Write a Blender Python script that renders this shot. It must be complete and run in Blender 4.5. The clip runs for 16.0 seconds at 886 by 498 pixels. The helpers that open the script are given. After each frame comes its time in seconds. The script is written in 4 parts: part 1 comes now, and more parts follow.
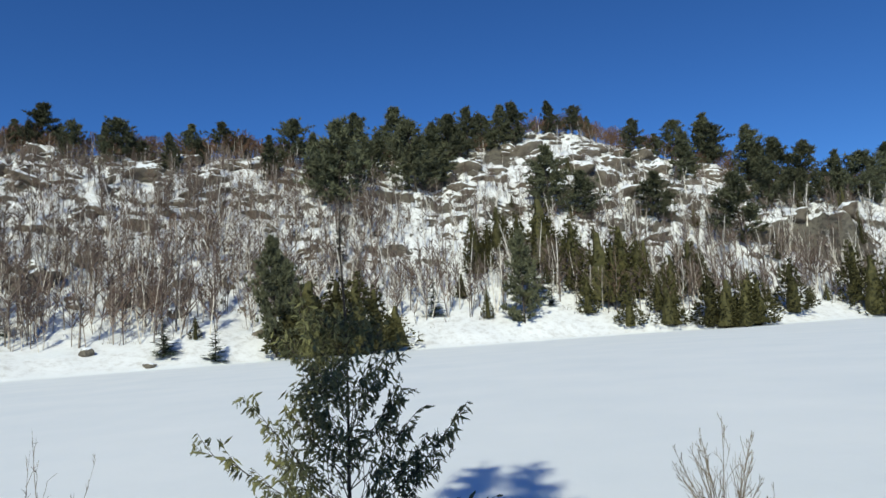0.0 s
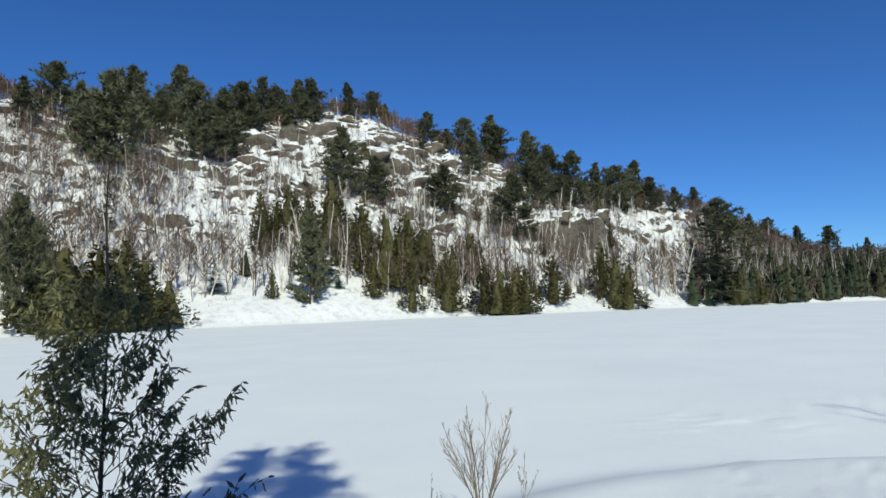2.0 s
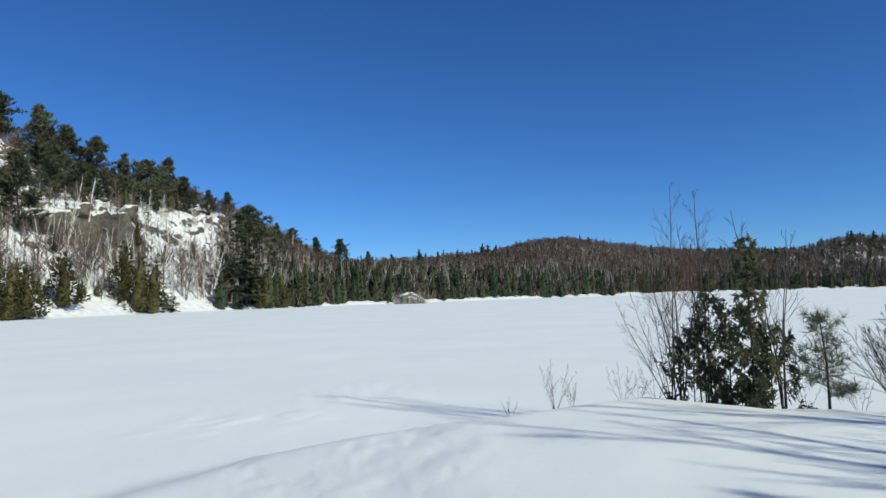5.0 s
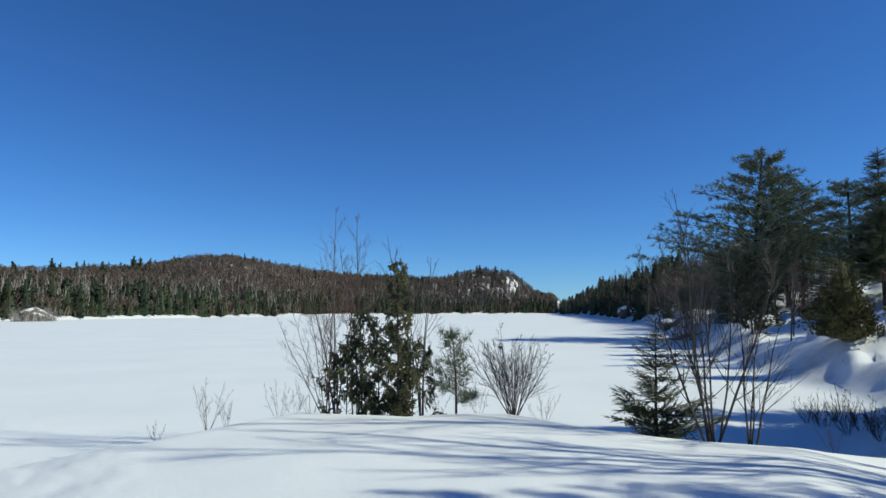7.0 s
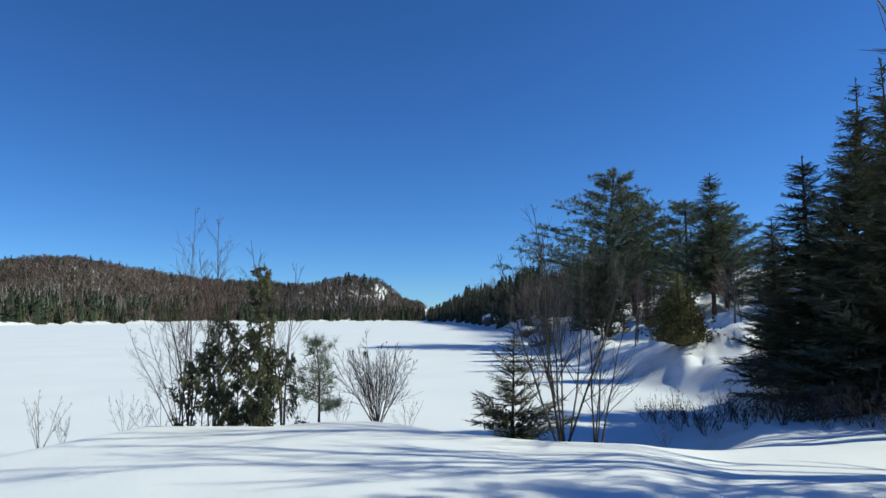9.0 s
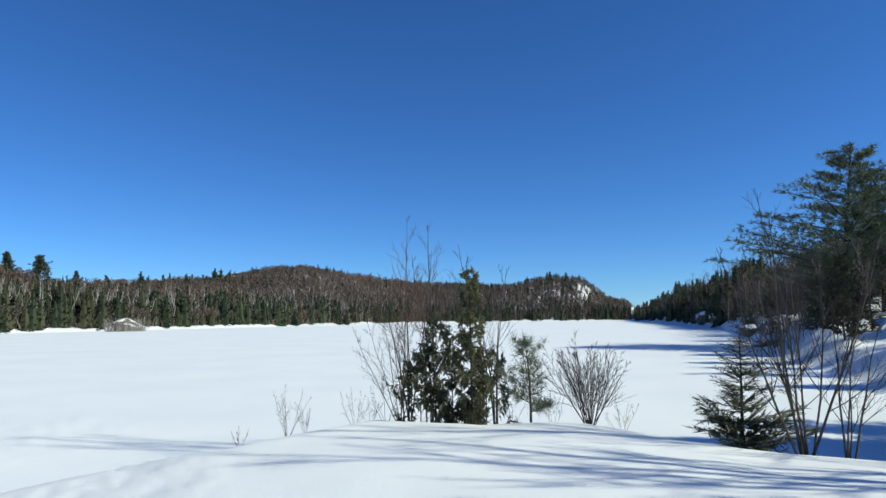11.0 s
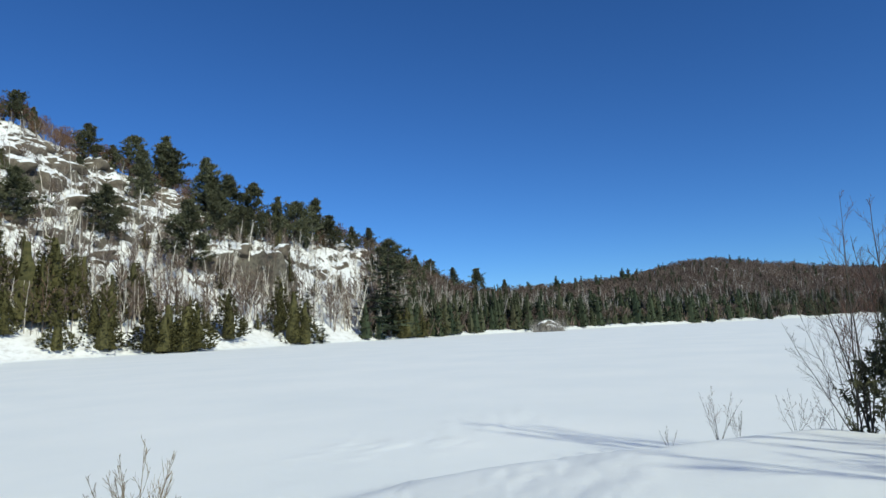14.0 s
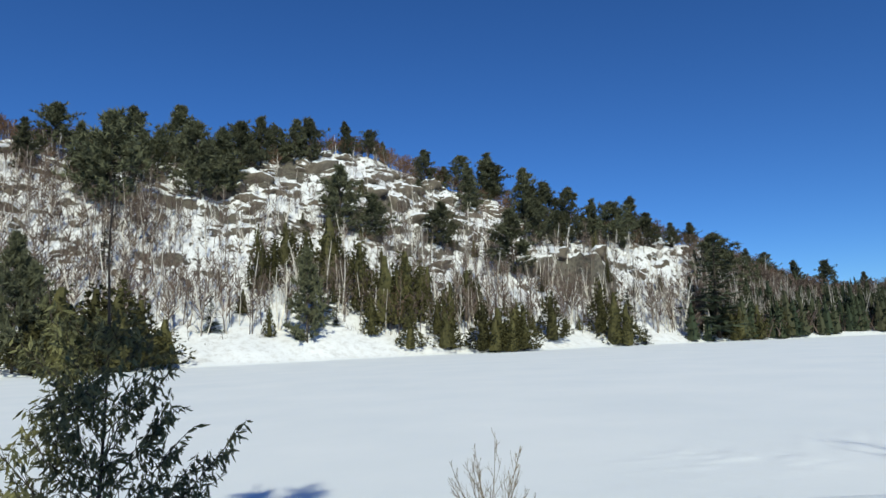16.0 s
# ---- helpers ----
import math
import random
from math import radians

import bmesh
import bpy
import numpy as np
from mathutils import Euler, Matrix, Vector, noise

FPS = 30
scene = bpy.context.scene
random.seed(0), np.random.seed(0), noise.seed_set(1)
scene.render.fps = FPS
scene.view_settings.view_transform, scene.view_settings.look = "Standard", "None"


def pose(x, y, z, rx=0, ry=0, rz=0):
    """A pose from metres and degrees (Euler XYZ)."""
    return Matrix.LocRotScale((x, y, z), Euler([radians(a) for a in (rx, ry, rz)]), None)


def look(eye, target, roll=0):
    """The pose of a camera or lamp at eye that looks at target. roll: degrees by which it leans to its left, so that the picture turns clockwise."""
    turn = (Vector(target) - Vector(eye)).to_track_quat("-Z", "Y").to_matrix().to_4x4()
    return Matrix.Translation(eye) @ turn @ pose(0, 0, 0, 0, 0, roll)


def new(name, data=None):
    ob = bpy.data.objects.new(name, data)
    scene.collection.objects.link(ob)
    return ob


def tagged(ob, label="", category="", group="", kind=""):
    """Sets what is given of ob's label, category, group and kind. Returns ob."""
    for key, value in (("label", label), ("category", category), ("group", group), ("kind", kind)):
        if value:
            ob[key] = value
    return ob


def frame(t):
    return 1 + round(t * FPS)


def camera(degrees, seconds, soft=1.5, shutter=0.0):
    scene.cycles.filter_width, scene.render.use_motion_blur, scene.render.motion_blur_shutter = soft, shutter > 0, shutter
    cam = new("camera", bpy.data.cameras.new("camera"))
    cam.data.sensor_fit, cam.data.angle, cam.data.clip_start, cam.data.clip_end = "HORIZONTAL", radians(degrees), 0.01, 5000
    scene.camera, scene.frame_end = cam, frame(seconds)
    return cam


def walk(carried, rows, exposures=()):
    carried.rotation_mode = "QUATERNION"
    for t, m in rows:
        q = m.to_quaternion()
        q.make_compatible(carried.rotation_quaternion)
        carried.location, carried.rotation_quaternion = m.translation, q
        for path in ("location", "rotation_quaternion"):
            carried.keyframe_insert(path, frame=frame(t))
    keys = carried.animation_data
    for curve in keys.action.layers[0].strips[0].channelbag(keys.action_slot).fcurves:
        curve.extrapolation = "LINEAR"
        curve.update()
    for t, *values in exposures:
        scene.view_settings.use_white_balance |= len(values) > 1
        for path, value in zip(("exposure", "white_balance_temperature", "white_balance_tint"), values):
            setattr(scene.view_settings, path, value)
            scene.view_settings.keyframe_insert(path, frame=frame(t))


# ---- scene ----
EXPOSURES = [(0.0, -0.06, 6500, 2), (4.0, -0.04, 6500, 1), (7.0, 0.03, 6500, 0), (7.5, 0.12, 6500, 0), (8.5, 0.14, 6500, 0), (10.3, 0.23, 6500, 0), (11.0, 0.21, 6500, 0), (12.0, 0.06, 6500, 0), (13.0, 0.02, 6500, 0), (16.0, -0.05, 6500, 2)]
cam = camera(68.89, 16.0)
EYE = 2.7  # height of the eye above the frozen lake
ROWS = [  # seconds, x, y, z above the eye's height, yaw, pitch, roll
    (0.00, -5.18e-06, -2.19e-06, 6.19e-06, 0.73, 7.40, 3.78),
    (0.50, -0.0742, -0.0236, -0.00915, -2.24, 6.58, 2.29),
    (1.00, -0.0745, -0.0196, -0.0201, -5.98, 5.46, 1.09),
    (1.50, -0.0142, -0.0109, -0.0144, -12.59, 5.00, 1.33),
    (2.00, 0.00766, 0.0048, -0.0182, -18.07, 4.92, 1.79),
    (2.50, 0.017, -0.0051, -0.0289, -22.27, 5.04, 2.39),
    (3.00, 0.0489, 0.00549, -0.0231, -27.83, 4.97, 2.03),
    (3.50, 0.0739, 0.0168, -0.0188, -33.47, 4.85, 2.40),
    (4.00, 0.114, 0.0208, -0.00915, -40.01, 4.58, 1.77),
    (4.50, 0.155, 0.0515, -0.012, -48.26, 4.20, 1.72),
    (4.70, 0.158, 0.0343, -0.0211, -52.46, 4.05, 1.56),
    (5.40, 0.15, 0.04, -0.05, -64.60, 4.30, 1.30),
    (6.10, 0.125, 0.04, -0.085, -75.00, 4.85, 0.75),
    (6.80, 0.101, 0.0354, -0.113, -84.20, 5.37, 0.21),
    (7.00, 0.0982, 0.0349, -0.101, -87.35, 5.50, 0.10),
    (7.50, 0.0718, 0.0187, -0.111, -93.22, 5.72, 0.30),
    (8.00, 0.0572, 0.0091, -0.112, -95.88, 6.01, -0.13),
    (8.20, 0.0407, 0.00225, -0.11, -97.31, 6.10, -0.63),
    (8.70, 0.04, 0, -0.11, -99.20, 6.15, -0.20),
    (9.30, 0.05, 0.01, -0.105, -98.00, 6.15, 0.35),
    (9.80, 0.08, 0.02, -0.1, -94.30, 6.15, 0.80),
    (10.30, 0.108, 0.0354, -0.0851, -88.93, 6.21, 1.15),
    (10.50, 0.118, 0.0548, -0.0875, -86.47, 6.31, 1.35),
    (11.00, 0.106, 0.0686, -0.0991, -81.17, 6.21, 0.57),
    (11.50, 0.0823, 0.0787, -0.0848, -75.68, 5.72, 0.91),
    (12.00, 0.0934, 0.0866, -0.0784, -70.51, 5.70, 1.33),
    (12.50, 0.0924, 0.0951, -0.0828, -65.41, 6.13, 1.11),
    (13.00, 0.0626, 0.0936, -0.0759, -61.15, 6.29, 1.42),
    (13.50, 0.0568, 0.0965, -0.0791, -54.64, 6.53, 2.01),
    (14.00, 0.0592, 0.115, -0.0688, -46.00, 6.96, 2.44),
    (14.50, 0.0297, 0.116, -0.0549, -37.57, 7.22, 2.12),
    (15.00, 0.00647, 0.126, -0.0398, -29.87, 7.65, 2.25),
    (15.50, -0.0268, 0.13, -0.0326, -23.31, 8.02, 2.28),
    (16.00, -0.0595, 0.126, -0.0406, -18.27, 8.18, 2.17),
]
walk(cam, [(t, pose(x, y, EYE + z, 90 + pitch, roll, yaw)) for t, x, y, z, yaw, pitch, roll in ROWS], exposures=EXPOSURES)

# ---- world, sun and exposure ----
SUN_HEIGHT, SUN_FROM = 36.5, 188.0  # degrees above the horizon; compass bearing from which it shines (y is north)
world = bpy.data.worlds.new("winter_sky")
scene.world = world
world.use_nodes = True
wn = world.node_tree
sky = wn.nodes.new("ShaderNodeTexSky")
sky.sky_type, sky.sun_disc = "NISHITA", False
sky.sun_elevation, sky.sun_rotation = radians(SUN_HEIGHT), radians(SUN_FROM)
sky.altitude, sky.air_density, sky.dust_density, sky.ozone_density = 900, 0.85, 0.0, 4.0
clear = wn.nodes.new("ShaderNodeHueSaturation")
clear.inputs["Saturation"].default_value = 1.1
tint = wn.nodes.new("ShaderNodeMix")
tint.data_type, tint.blend_type = "RGBA", "MULTIPLY"
tint.inputs["Factor"].default_value, tint.inputs[7].default_value = 1.0, (0.665, 0.985, 1.465, 1)
wn.links.new(sky.outputs[0], clear.inputs["Color"])
wn.links.new(clear.outputs[0], tint.inputs[6])
wn.links.new(tint.outputs[2], wn.nodes["Background"].inputs[0])
wn.nodes["Background"].inputs[1].default_value = 0.079
sun = new("sun", bpy.data.lights.new("sun", "SUN"))
sun.data.energy, sun.data.angle, sun.data.color = 4.05, radians(0.55), (1.0, 0.965, 0.80)
sf, sh = radians(SUN_FROM), radians(SUN_HEIGHT)
SUNWARD = Vector((math.sin(sf) * math.cos(sh), math.cos(sf) * math.cos(sh), math.sin(sh)))
sun.matrix_world = look(SUNWARD * 50, (0, 0, 0))


# ---- materials ----
def nodes_of(name):
    m = bpy.data.materials.new(name)
    m.use_nodes = True
    return m, m.node_tree.nodes, m.node_tree.links, m.node_tree.nodes["Principled BSDF"]


def noise_node(n, l, scale, detail=4.0, rough=0.55, coord="Object", stretch=None):
    co = n.new("ShaderNodeTexCoord")
    t = n.new("ShaderNodeTexNoise")
    t.inputs["Scale"].default_value, t.inputs["Detail"].default_value, t.inputs["Roughness"].default_value = scale, detail, rough
    if stretch:
        mp = n.new("ShaderNodeMapping")
        mp.inputs["Scale"].default_value = stretch
        l.new(co.outputs[coord], mp.inputs[0])
        l.new(mp.outputs[0], t.inputs["Vector"])
    else:
        l.new(co.outputs[coord], t.inputs["Vector"])
    return t


def ramp(n, l, fac, stops):
    r = n.new("ShaderNodeValToRGB")
    el = r.color_ramp.elements
    while len(el) < len(stops):
        el.new(0.5)
    for e, (p, c) in zip(el, stops):
        e.position, e.color = p, (*c, 1) if len(c) == 3 else c
    l.new(fac, r.inputs[0])
    return r


def mixed(n, l, fac, a, b):
    m = n.new("ShaderNodeMix")
    m.data_type = "RGBA"
    l.new(fac, m.inputs["Factor"])
    for i, c in ((6, a), (7, b)):
        if isinstance(c, tuple):
            m.inputs[i].default_value = (*c, 1)
        else:
            l.new(c, m.inputs[i])
    return m.outputs[2]


def plant_material(name, dark, light, rough=0.75, vary=0.35, scale=3.0):
    """Foliage or bark whose colour wanders within one plant and from plant to plant."""
    m, n, l, b = nodes_of(name)
    t = noise_node(n, l, scale, 3)
    r = ramp(n, l, t.outputs[0], [(0.3, dark), (0.7, light)])
    info = n.new("ShaderNodeObjectInfo")
    hsv = n.new("ShaderNodeHueSaturation")
    mr = n.new("ShaderNodeMapRange")
    mr.inputs[3].default_value, mr.inputs[4].default_value = 1 - vary, 1 + vary
    l.new(info.outputs["Random"], mr.inputs[0])
    l.new(mr.outputs[0], hsv.inputs["Value"])
    l.new(r.outputs[0], hsv.inputs["Color"])
    l.new(hsv.outputs[0], b.inputs["Base Color"])
    b.inputs["Roughness"].default_value = rough
    b.inputs["Specular IOR Level"].default_value = 0.2
    return m


def island_material(name, colors, rough=0.8):
    """For masses of far plants: the colour wanders from piece to piece."""
    m, n, l, b = nodes_of(name)
    g = n.new("ShaderNodeNewGeometry")
    k = len(colors) - 1
    r = ramp(n, l, g.outputs["Random Per Island"], [(i / k, c) for i, c in enumerate(colors)])
    t = noise_node(n, l, 0.03, 2)
    s = ramp(n, l, t.outputs[0], [(0.3, (0.75, 0.75, 0.75)), (0.7, (1.2, 1.2, 1.2))])
    mx = n.new("ShaderNodeMix")
    mx.data_type, mx.blend_type = "RGBA", "MULTIPLY"
    mx.inputs["Factor"].default_value = 1
    l.new(r.outputs[0], mx.inputs[6])
    l.new(s.outputs[0], mx.inputs[7])
    l.new(mx.outputs[2], b.inputs["Base Color"])
    b.inputs["Roughness"].default_value = rough
    b.inputs["Specular IOR Level"].default_value = 0.15
    return m


def bumped(n, l, b, fac, strength, distance):
    bp = n.new("ShaderNodeBump")
    bp.inputs["Strength"].default_value, bp.inputs["Distance"].default_value = strength, distance
    l.new(fac, bp.inputs["Height"])
    l.new(bp.outputs[0], b.inputs["Normal"])


def ground_material():
    """Snow that lies where the ground is gentle, and bare lichened rock where it is steep."""
    m, n, l, b = nodes_of("snow_over_rock")
    fine, broad, grain = noise_node(n, l, 1.1, 5, 0.6), noise_node(n, l, 0.16, 4), noise_node(n, l, 9.0, 6, 0.65)
    snow = ramp(n, l, broad.outputs[0], [(0.3, (0.80, 0.83, 0.86)), (0.7, (0.87, 0.885, 0.90))])
    rocky = ramp(n, l, fine.outputs[0], [(0.25, (0.030, 0.026, 0.022)), (0.42, (0.075, 0.066, 0.056)), (0.58, (0.125, 0.113, 0.088)), (0.75, (0.055, 0.042, 0.036))])
    g = n.new("ShaderNodeNewGeometry")
    sep = n.new("ShaderNodeSeparateXYZ")
    l.new(g.outputs["Normal"], sep.inputs[0])
    add = n.new("ShaderNodeMath")
    add.operation = "MULTIPLY_ADD"
    patch = noise_node(n, l, 0.42, 5, 0.65)
    both = n.new("ShaderNodeMath")
    both.operation = "MULTIPLY_ADD"
    l.new(patch.outputs[0], both.inputs[0])
    both.inputs[1].default_value = 0.42
    l.new(sep.outputs[2], both.inputs[2])
    l.new(fine.outputs[0], add.inputs[0])
    add.inputs[1].default_value = 0.2
    l.new(both.outputs[0], add.inputs[2])
    half = n.new("ShaderNodeMath")
    half.operation = "MULTIPLY"
    half.inputs[1].default_value = 0.5
    l.new(add.outputs[0], half.inputs[0])
    cover = ramp(n, l, half.outputs[0], [(0.492, (0, 0, 0)), (0.506, (1, 1, 1))])
    # slopes get a darker, mottled snow colour to hold down their full-sun brightness
    mottle = noise_node(n, l, 0.7, 6, 0.7)
    slope_snow = ramp(n, l, mottle.outputs[0], [(0.32, (0.58, 0.57, 0.56)), (0.5, (0.77, 0.775, 0.785)), (0.7, (0.84, 0.85, 0.865))])
    open_snow = ramp(n, l, sep.outputs[2], [(0.915, (0, 0, 0)), (0.96, (1, 1, 1))])
    lying = mixed(n, l, open_snow.outputs[0], slope_snow.outputs[0], snow.outputs[0])
    l.new(mixed(n, l, cover.outputs[0], rocky.outputs[0], lying), b.inputs["Base Color"])
    b.inputs["Roughness"].default_value = 0.7
    b.inputs["Specular IOR Level"].default_value = 0.25
    sm = n.new("ShaderNodeMath")
    sm.operation = "MULTIPLY_ADD"
    l.new(grain.outputs[0], sm.inputs[0])
    sm.inputs[1].default_value = 0.15
    l.new(fine.outputs[0], sm.inputs[2])
    bumped(n, l, b, sm.outputs[0], 0.35, 0.05)
    return m


def rock_material(name, tones, lie=0.42):
    """Bare rock on which snow lies wherever it is flatter than lie."""
    m, n, l, b = nodes_of(name)
    fine, broad = noise_node(n, l, 2.5, 6, 0.62), noise_node(n, l, 0.35, 4, 0.6)
    rocky = ramp(n, l, fine.outputs[0], [(0.28 + 0.44 * i / (len(tones) - 1), c) for i, c in enumerate(tones)])
    stain = ramp(n, l, broad.outputs[0], [(0.35, (0.7, 0.66, 0.6)), (0.65, (1.15, 1.15, 1.1))])
    mx = n.new("ShaderNodeMix")
    mx.data_type, mx.blend_type = "RGBA", "MULTIPLY"
    mx.inputs["Factor"].default_value = 1
    l.new(rocky.outputs[0], mx.inputs[6])
    l.new(stain.outputs[0], mx.inputs[7])
    g = n.new("ShaderNodeNewGeometry")
    sep = n.new("ShaderNodeSeparateXYZ")
    l.new(g.outputs["Normal"], sep.inputs[0])
    add = n.new("ShaderNodeMath")
    add.operation = "MULTIPLY_ADD"
    ragged = noise_node(n, l, 0.8, 5, 0.6)
    l.new(ragged.outputs[0], add.inputs[0])
    add.inputs[1].default_value = 1.3
    l.new(sep.outputs[2], add.inputs[2])
    half = n.new("ShaderNodeMath")
    half.operation = "MULTIPLY"
    half.inputs[1].default_value = 0.5
    l.new(add.outputs[0], half.inputs[0])
    cover = ramp(n, l, half.outputs[0], [(lie, (0, 0, 0)), (lie + 0.03, (1, 1, 1))])
    l.new(mixed(n, l, cover.outputs[0], mx.outputs[2], (0.76, 0.775, 0.80)), b.inputs["Base Color"])
    b.inputs["Roughness"].default_value = 0.85
    bumped(n, l, b, fine.outputs[0], 0.6, 0.08)
    return m


SNOW_ROCK = ground_material()
ROCK = rock_material("snow_capped_rock", [(0.06, 0.05, 0.042), (0.12, 0.104, 0.086), (0.19, 0.17, 0.135)], 0.58)
LEDGE_ROCK = rock_material("lichened_ledge_rock", [(0.055, 0.046, 0.038), (0.115, 0.096, 0.08), (0.16, 0.138, 0.11), (0.09, 0.066, 0.055)], 0.56)
PINE = plant_material("pine_needles", (0.054, 0.060, 0.036), (0.135, 0.138, 0.078), vary=0.3)
TALL_PINE = plant_material("tall_pine_needles", (0.105, 0.125, 0.082), (0.25, 0.28, 0.17), vary=0.1)
YOUNG_PINE = plant_material("young_pine_needles", (0.11, 0.13, 0.09), (0.27, 0.30, 0.20), vary=0.1)
BLACKTWIG = plant_material("dark_bush_bark", (0.022, 0.018, 0.016), (0.065, 0.052, 0.045), vary=0.1, scale=6)
SPRUCE = plant_material("spruce_needles", (0.034, 0.048, 0.032), (0.095, 0.115, 0.066))
CEDAR = plant_material("cedar_sprays", (0.040, 0.040, 0.016), (0.092, 0.084, 0.032))
NEAR_SPRUCE = plant_material("near_spruce_needles", (0.068, 0.074, 0.050), (0.18, 0.185, 0.115))
NEAR_CEDAR = plant_material("near_cedar_sprays", (0.062, 0.070, 0.038), (0.235, 0.228, 0.10), scale=2.2, vary=0.1)
DARK_CEDAR = plant_material("dark_cedar_sprays", (0.062, 0.070, 0.042), (0.19, 0.185, 0.095), scale=2.2, vary=0.15)
OLIVE_CEDAR = plant_material("olive_cedar_sprays", (0.058, 0.056, 0.024), (0.16, 0.145, 0.06), scale=2.0, vary=0.1)
BIRCH = plant_material("birch_bark", (0.52, 0.48, 0.43), (0.82, 0.78, 0.71), vary=0.12, scale=1.2)
GREYBARK = plant_material("grey_bark", (0.12, 0.10, 0.085), (0.27, 0.235, 0.20), vary=0.25, scale=1.5)
DARKBARK = plant_material("dark_bark", (0.035, 0.028, 0.022), (0.10, 0.082, 0.066), vary=0.2, scale=4)
NEARBARK = plant_material("near_dark_bark", (0.040, 0.034, 0.030), (0.115, 0.098, 0.084), vary=0.15, scale=6)
TWIG = plant_material("grey_twigs", (0.12, 0.095, 0.08), (0.26, 0.22, 0.19), vary=0.25)
REDTWIG = plant_material("reddish_twigs", (0.10, 0.055, 0.042), (0.20, 0.12, 0.09), vary=0.25)
TANTWIG = plant_material("tan_twigs", (0.11, 0.088, 0.066), (0.25, 0.21, 0.155), vary=0.1)
FAR_CONIFER = island_material("far_conifers", [(0.028, 0.040, 0.024), (0.048, 0.060, 0.034), (0.070, 0.068, 0.038)])
FAR_HARDWOOD = island_material("far_bare_crowns", [(0.098, 0.068, 0.055), (0.145, 0.108, 0.09), (0.19, 0.152, 0.13), (0.128, 0.082, 0.064)])
FAR_BIRCH = island_material("far_birch_stems", [(0.10, 0.08, 0.068), (0.15, 0.125, 0.108), (0.20, 0.17, 0.15), (0.32, 0.29, 0.26)])
SAPLING_BARK = island_material("sapling_bark", [(0.07, 0.05, 0.042), (0.16, 0.13, 0.11), (0.55, 0.51, 0.46), (0.10, 0.075, 0.06), (0.22, 0.185, 0.16), (0.62, 0.58, 0.52)])
PALE_BRUSH = island_material("pale_brush", [(0.30, 0.27, 0.24), (0.52, 0.49, 0.45)])
RED_BRUSH = island_material("ridge_brush", [(0.10, 0.055, 0.036), (0.15, 0.085, 0.055), (0.19, 0.125, 0.09)])
BRUSH = island_material("hill_brush", [(0.12, 0.085, 0.07), (0.20, 0.165, 0.145), (0.30, 0.265, 0.235)])


# ---- mesh helpers ----
def cross(a, b):
    """Cross product of vectors along the last axis."""
    a, b = np.asarray(a, float), np.asarray(b, float)
    return np.stack([a[..., 1] * b[..., 2] - a[..., 2] * b[..., 1], a[..., 2] * b[..., 0] - a[..., 0] * b[..., 2], a[..., 0] * b[..., 1] - a[..., 1] * b[..., 0]], -1)


class Geo:
    """Gathers vertices and faces, and turns them into a mesh."""

    def __init__(self):
        self.v, self.f, self.count = [], [], 0

    def add(self, verts, faces):
        verts = np.asarray(verts, float).reshape(-1, 3)
        self.v.append(verts)
        self.f.extend((np.asarray(faces) + self.count).tolist())
        self.count += len(verts)

    def tube(self, pts, radii, sides=5, cap=False):
        pts, n = np.asarray(pts, float), len(pts)
        way = np.gradient(pts, axis=0)
        way /= np.linalg.norm(way, axis=1)[:, None] + 1e-9
        ref = np.array([1.0, 0.0, 0.0]) if abs(way[0][0]) < 0.8 else np.array([0.0, 1.0, 0.0])
        s = cross(way, ref)
        s /= np.linalg.norm(s, axis=1)[:, None] + 1e-9
        u = cross(s, way)
        a = np.arange(sides) * 2 * np.pi / sides
        ring = pts[:, None] + (s[:, None] * np.cos(a)[None, :, None] + u[:, None] * np.sin(a)[None, :, None]) * np.asarray(radii, float)[:, None, None]
        i, j = np.meshgrid(np.arange(n - 1), np.arange(sides), indexing="ij")
        k = (j + 1) % sides
        self.add(ring.reshape(-1, 3), np.stack([i * sides + j, i * sides + k, (i + 1) * sides + k, (i + 1) * sides + j], -1).reshape(-1, 4))

    def blades(self, base, way, length, width, normal, tri=True, flare=False):
        """Narrow leaf-like triangles from base along way; normal: the side they face."""
        base, way = np.asarray(base, float), np.asarray(way, float)
        way = way / (np.linalg.norm(way, axis=1)[:, None] + 1e-9)
        side = cross(way, normal)
        side /= np.linalg.norm(side, axis=1)[:, None] + 1e-9
        length, width = np.broadcast_to(length, len(base))[:, None], np.broadcast_to(width, len(base))[:, None]
        if tri:
            v = np.stack([base + side * width / 2, base + way * length, base - side * width / 2], 1)
            if flare:
                v = np.stack([base, base + way * length + side * width / 2, base + way * length - side * width / 2], 1)
            self.add(v.reshape(-1, 3), np.arange(len(base) * 3).reshape(-1, 3))
            return
        mid = base + way * length * 0.45
        v = np.stack([base, mid + side * width / 2, base + way * length, mid - side * width / 2], 1)
        self.add(v.reshape(-1, 3), np.arange(len(base) * 4).reshape(-1, 4))

    def mesh(self, name, material, smooth=False):
        me = bpy.data.meshes.new(name)
        me.from_pydata(np.concatenate(self.v).tolist() if self.v else [], [], self.f)
        me.materials.append(material)
        if smooth:
            me.polygons.foreach_set("use_smooth", [True] * len(me.polygons))
        me.update()
        return me


def thing(name, parts, m, label, category, group=""):
    """A thing of several meshes: an Empty at its base with its parts under it. parts: (name, mesh, label)."""
    root = new(name)
    root.empty_display_size = 0.2
    root.matrix_world = m
    for part_name, mesh, part_label in parts:
        ob = new(part_name, mesh)
        ob.parent = root
        if part_label:
            tagged(ob, part_label)
    return tagged(root, label, category, group)


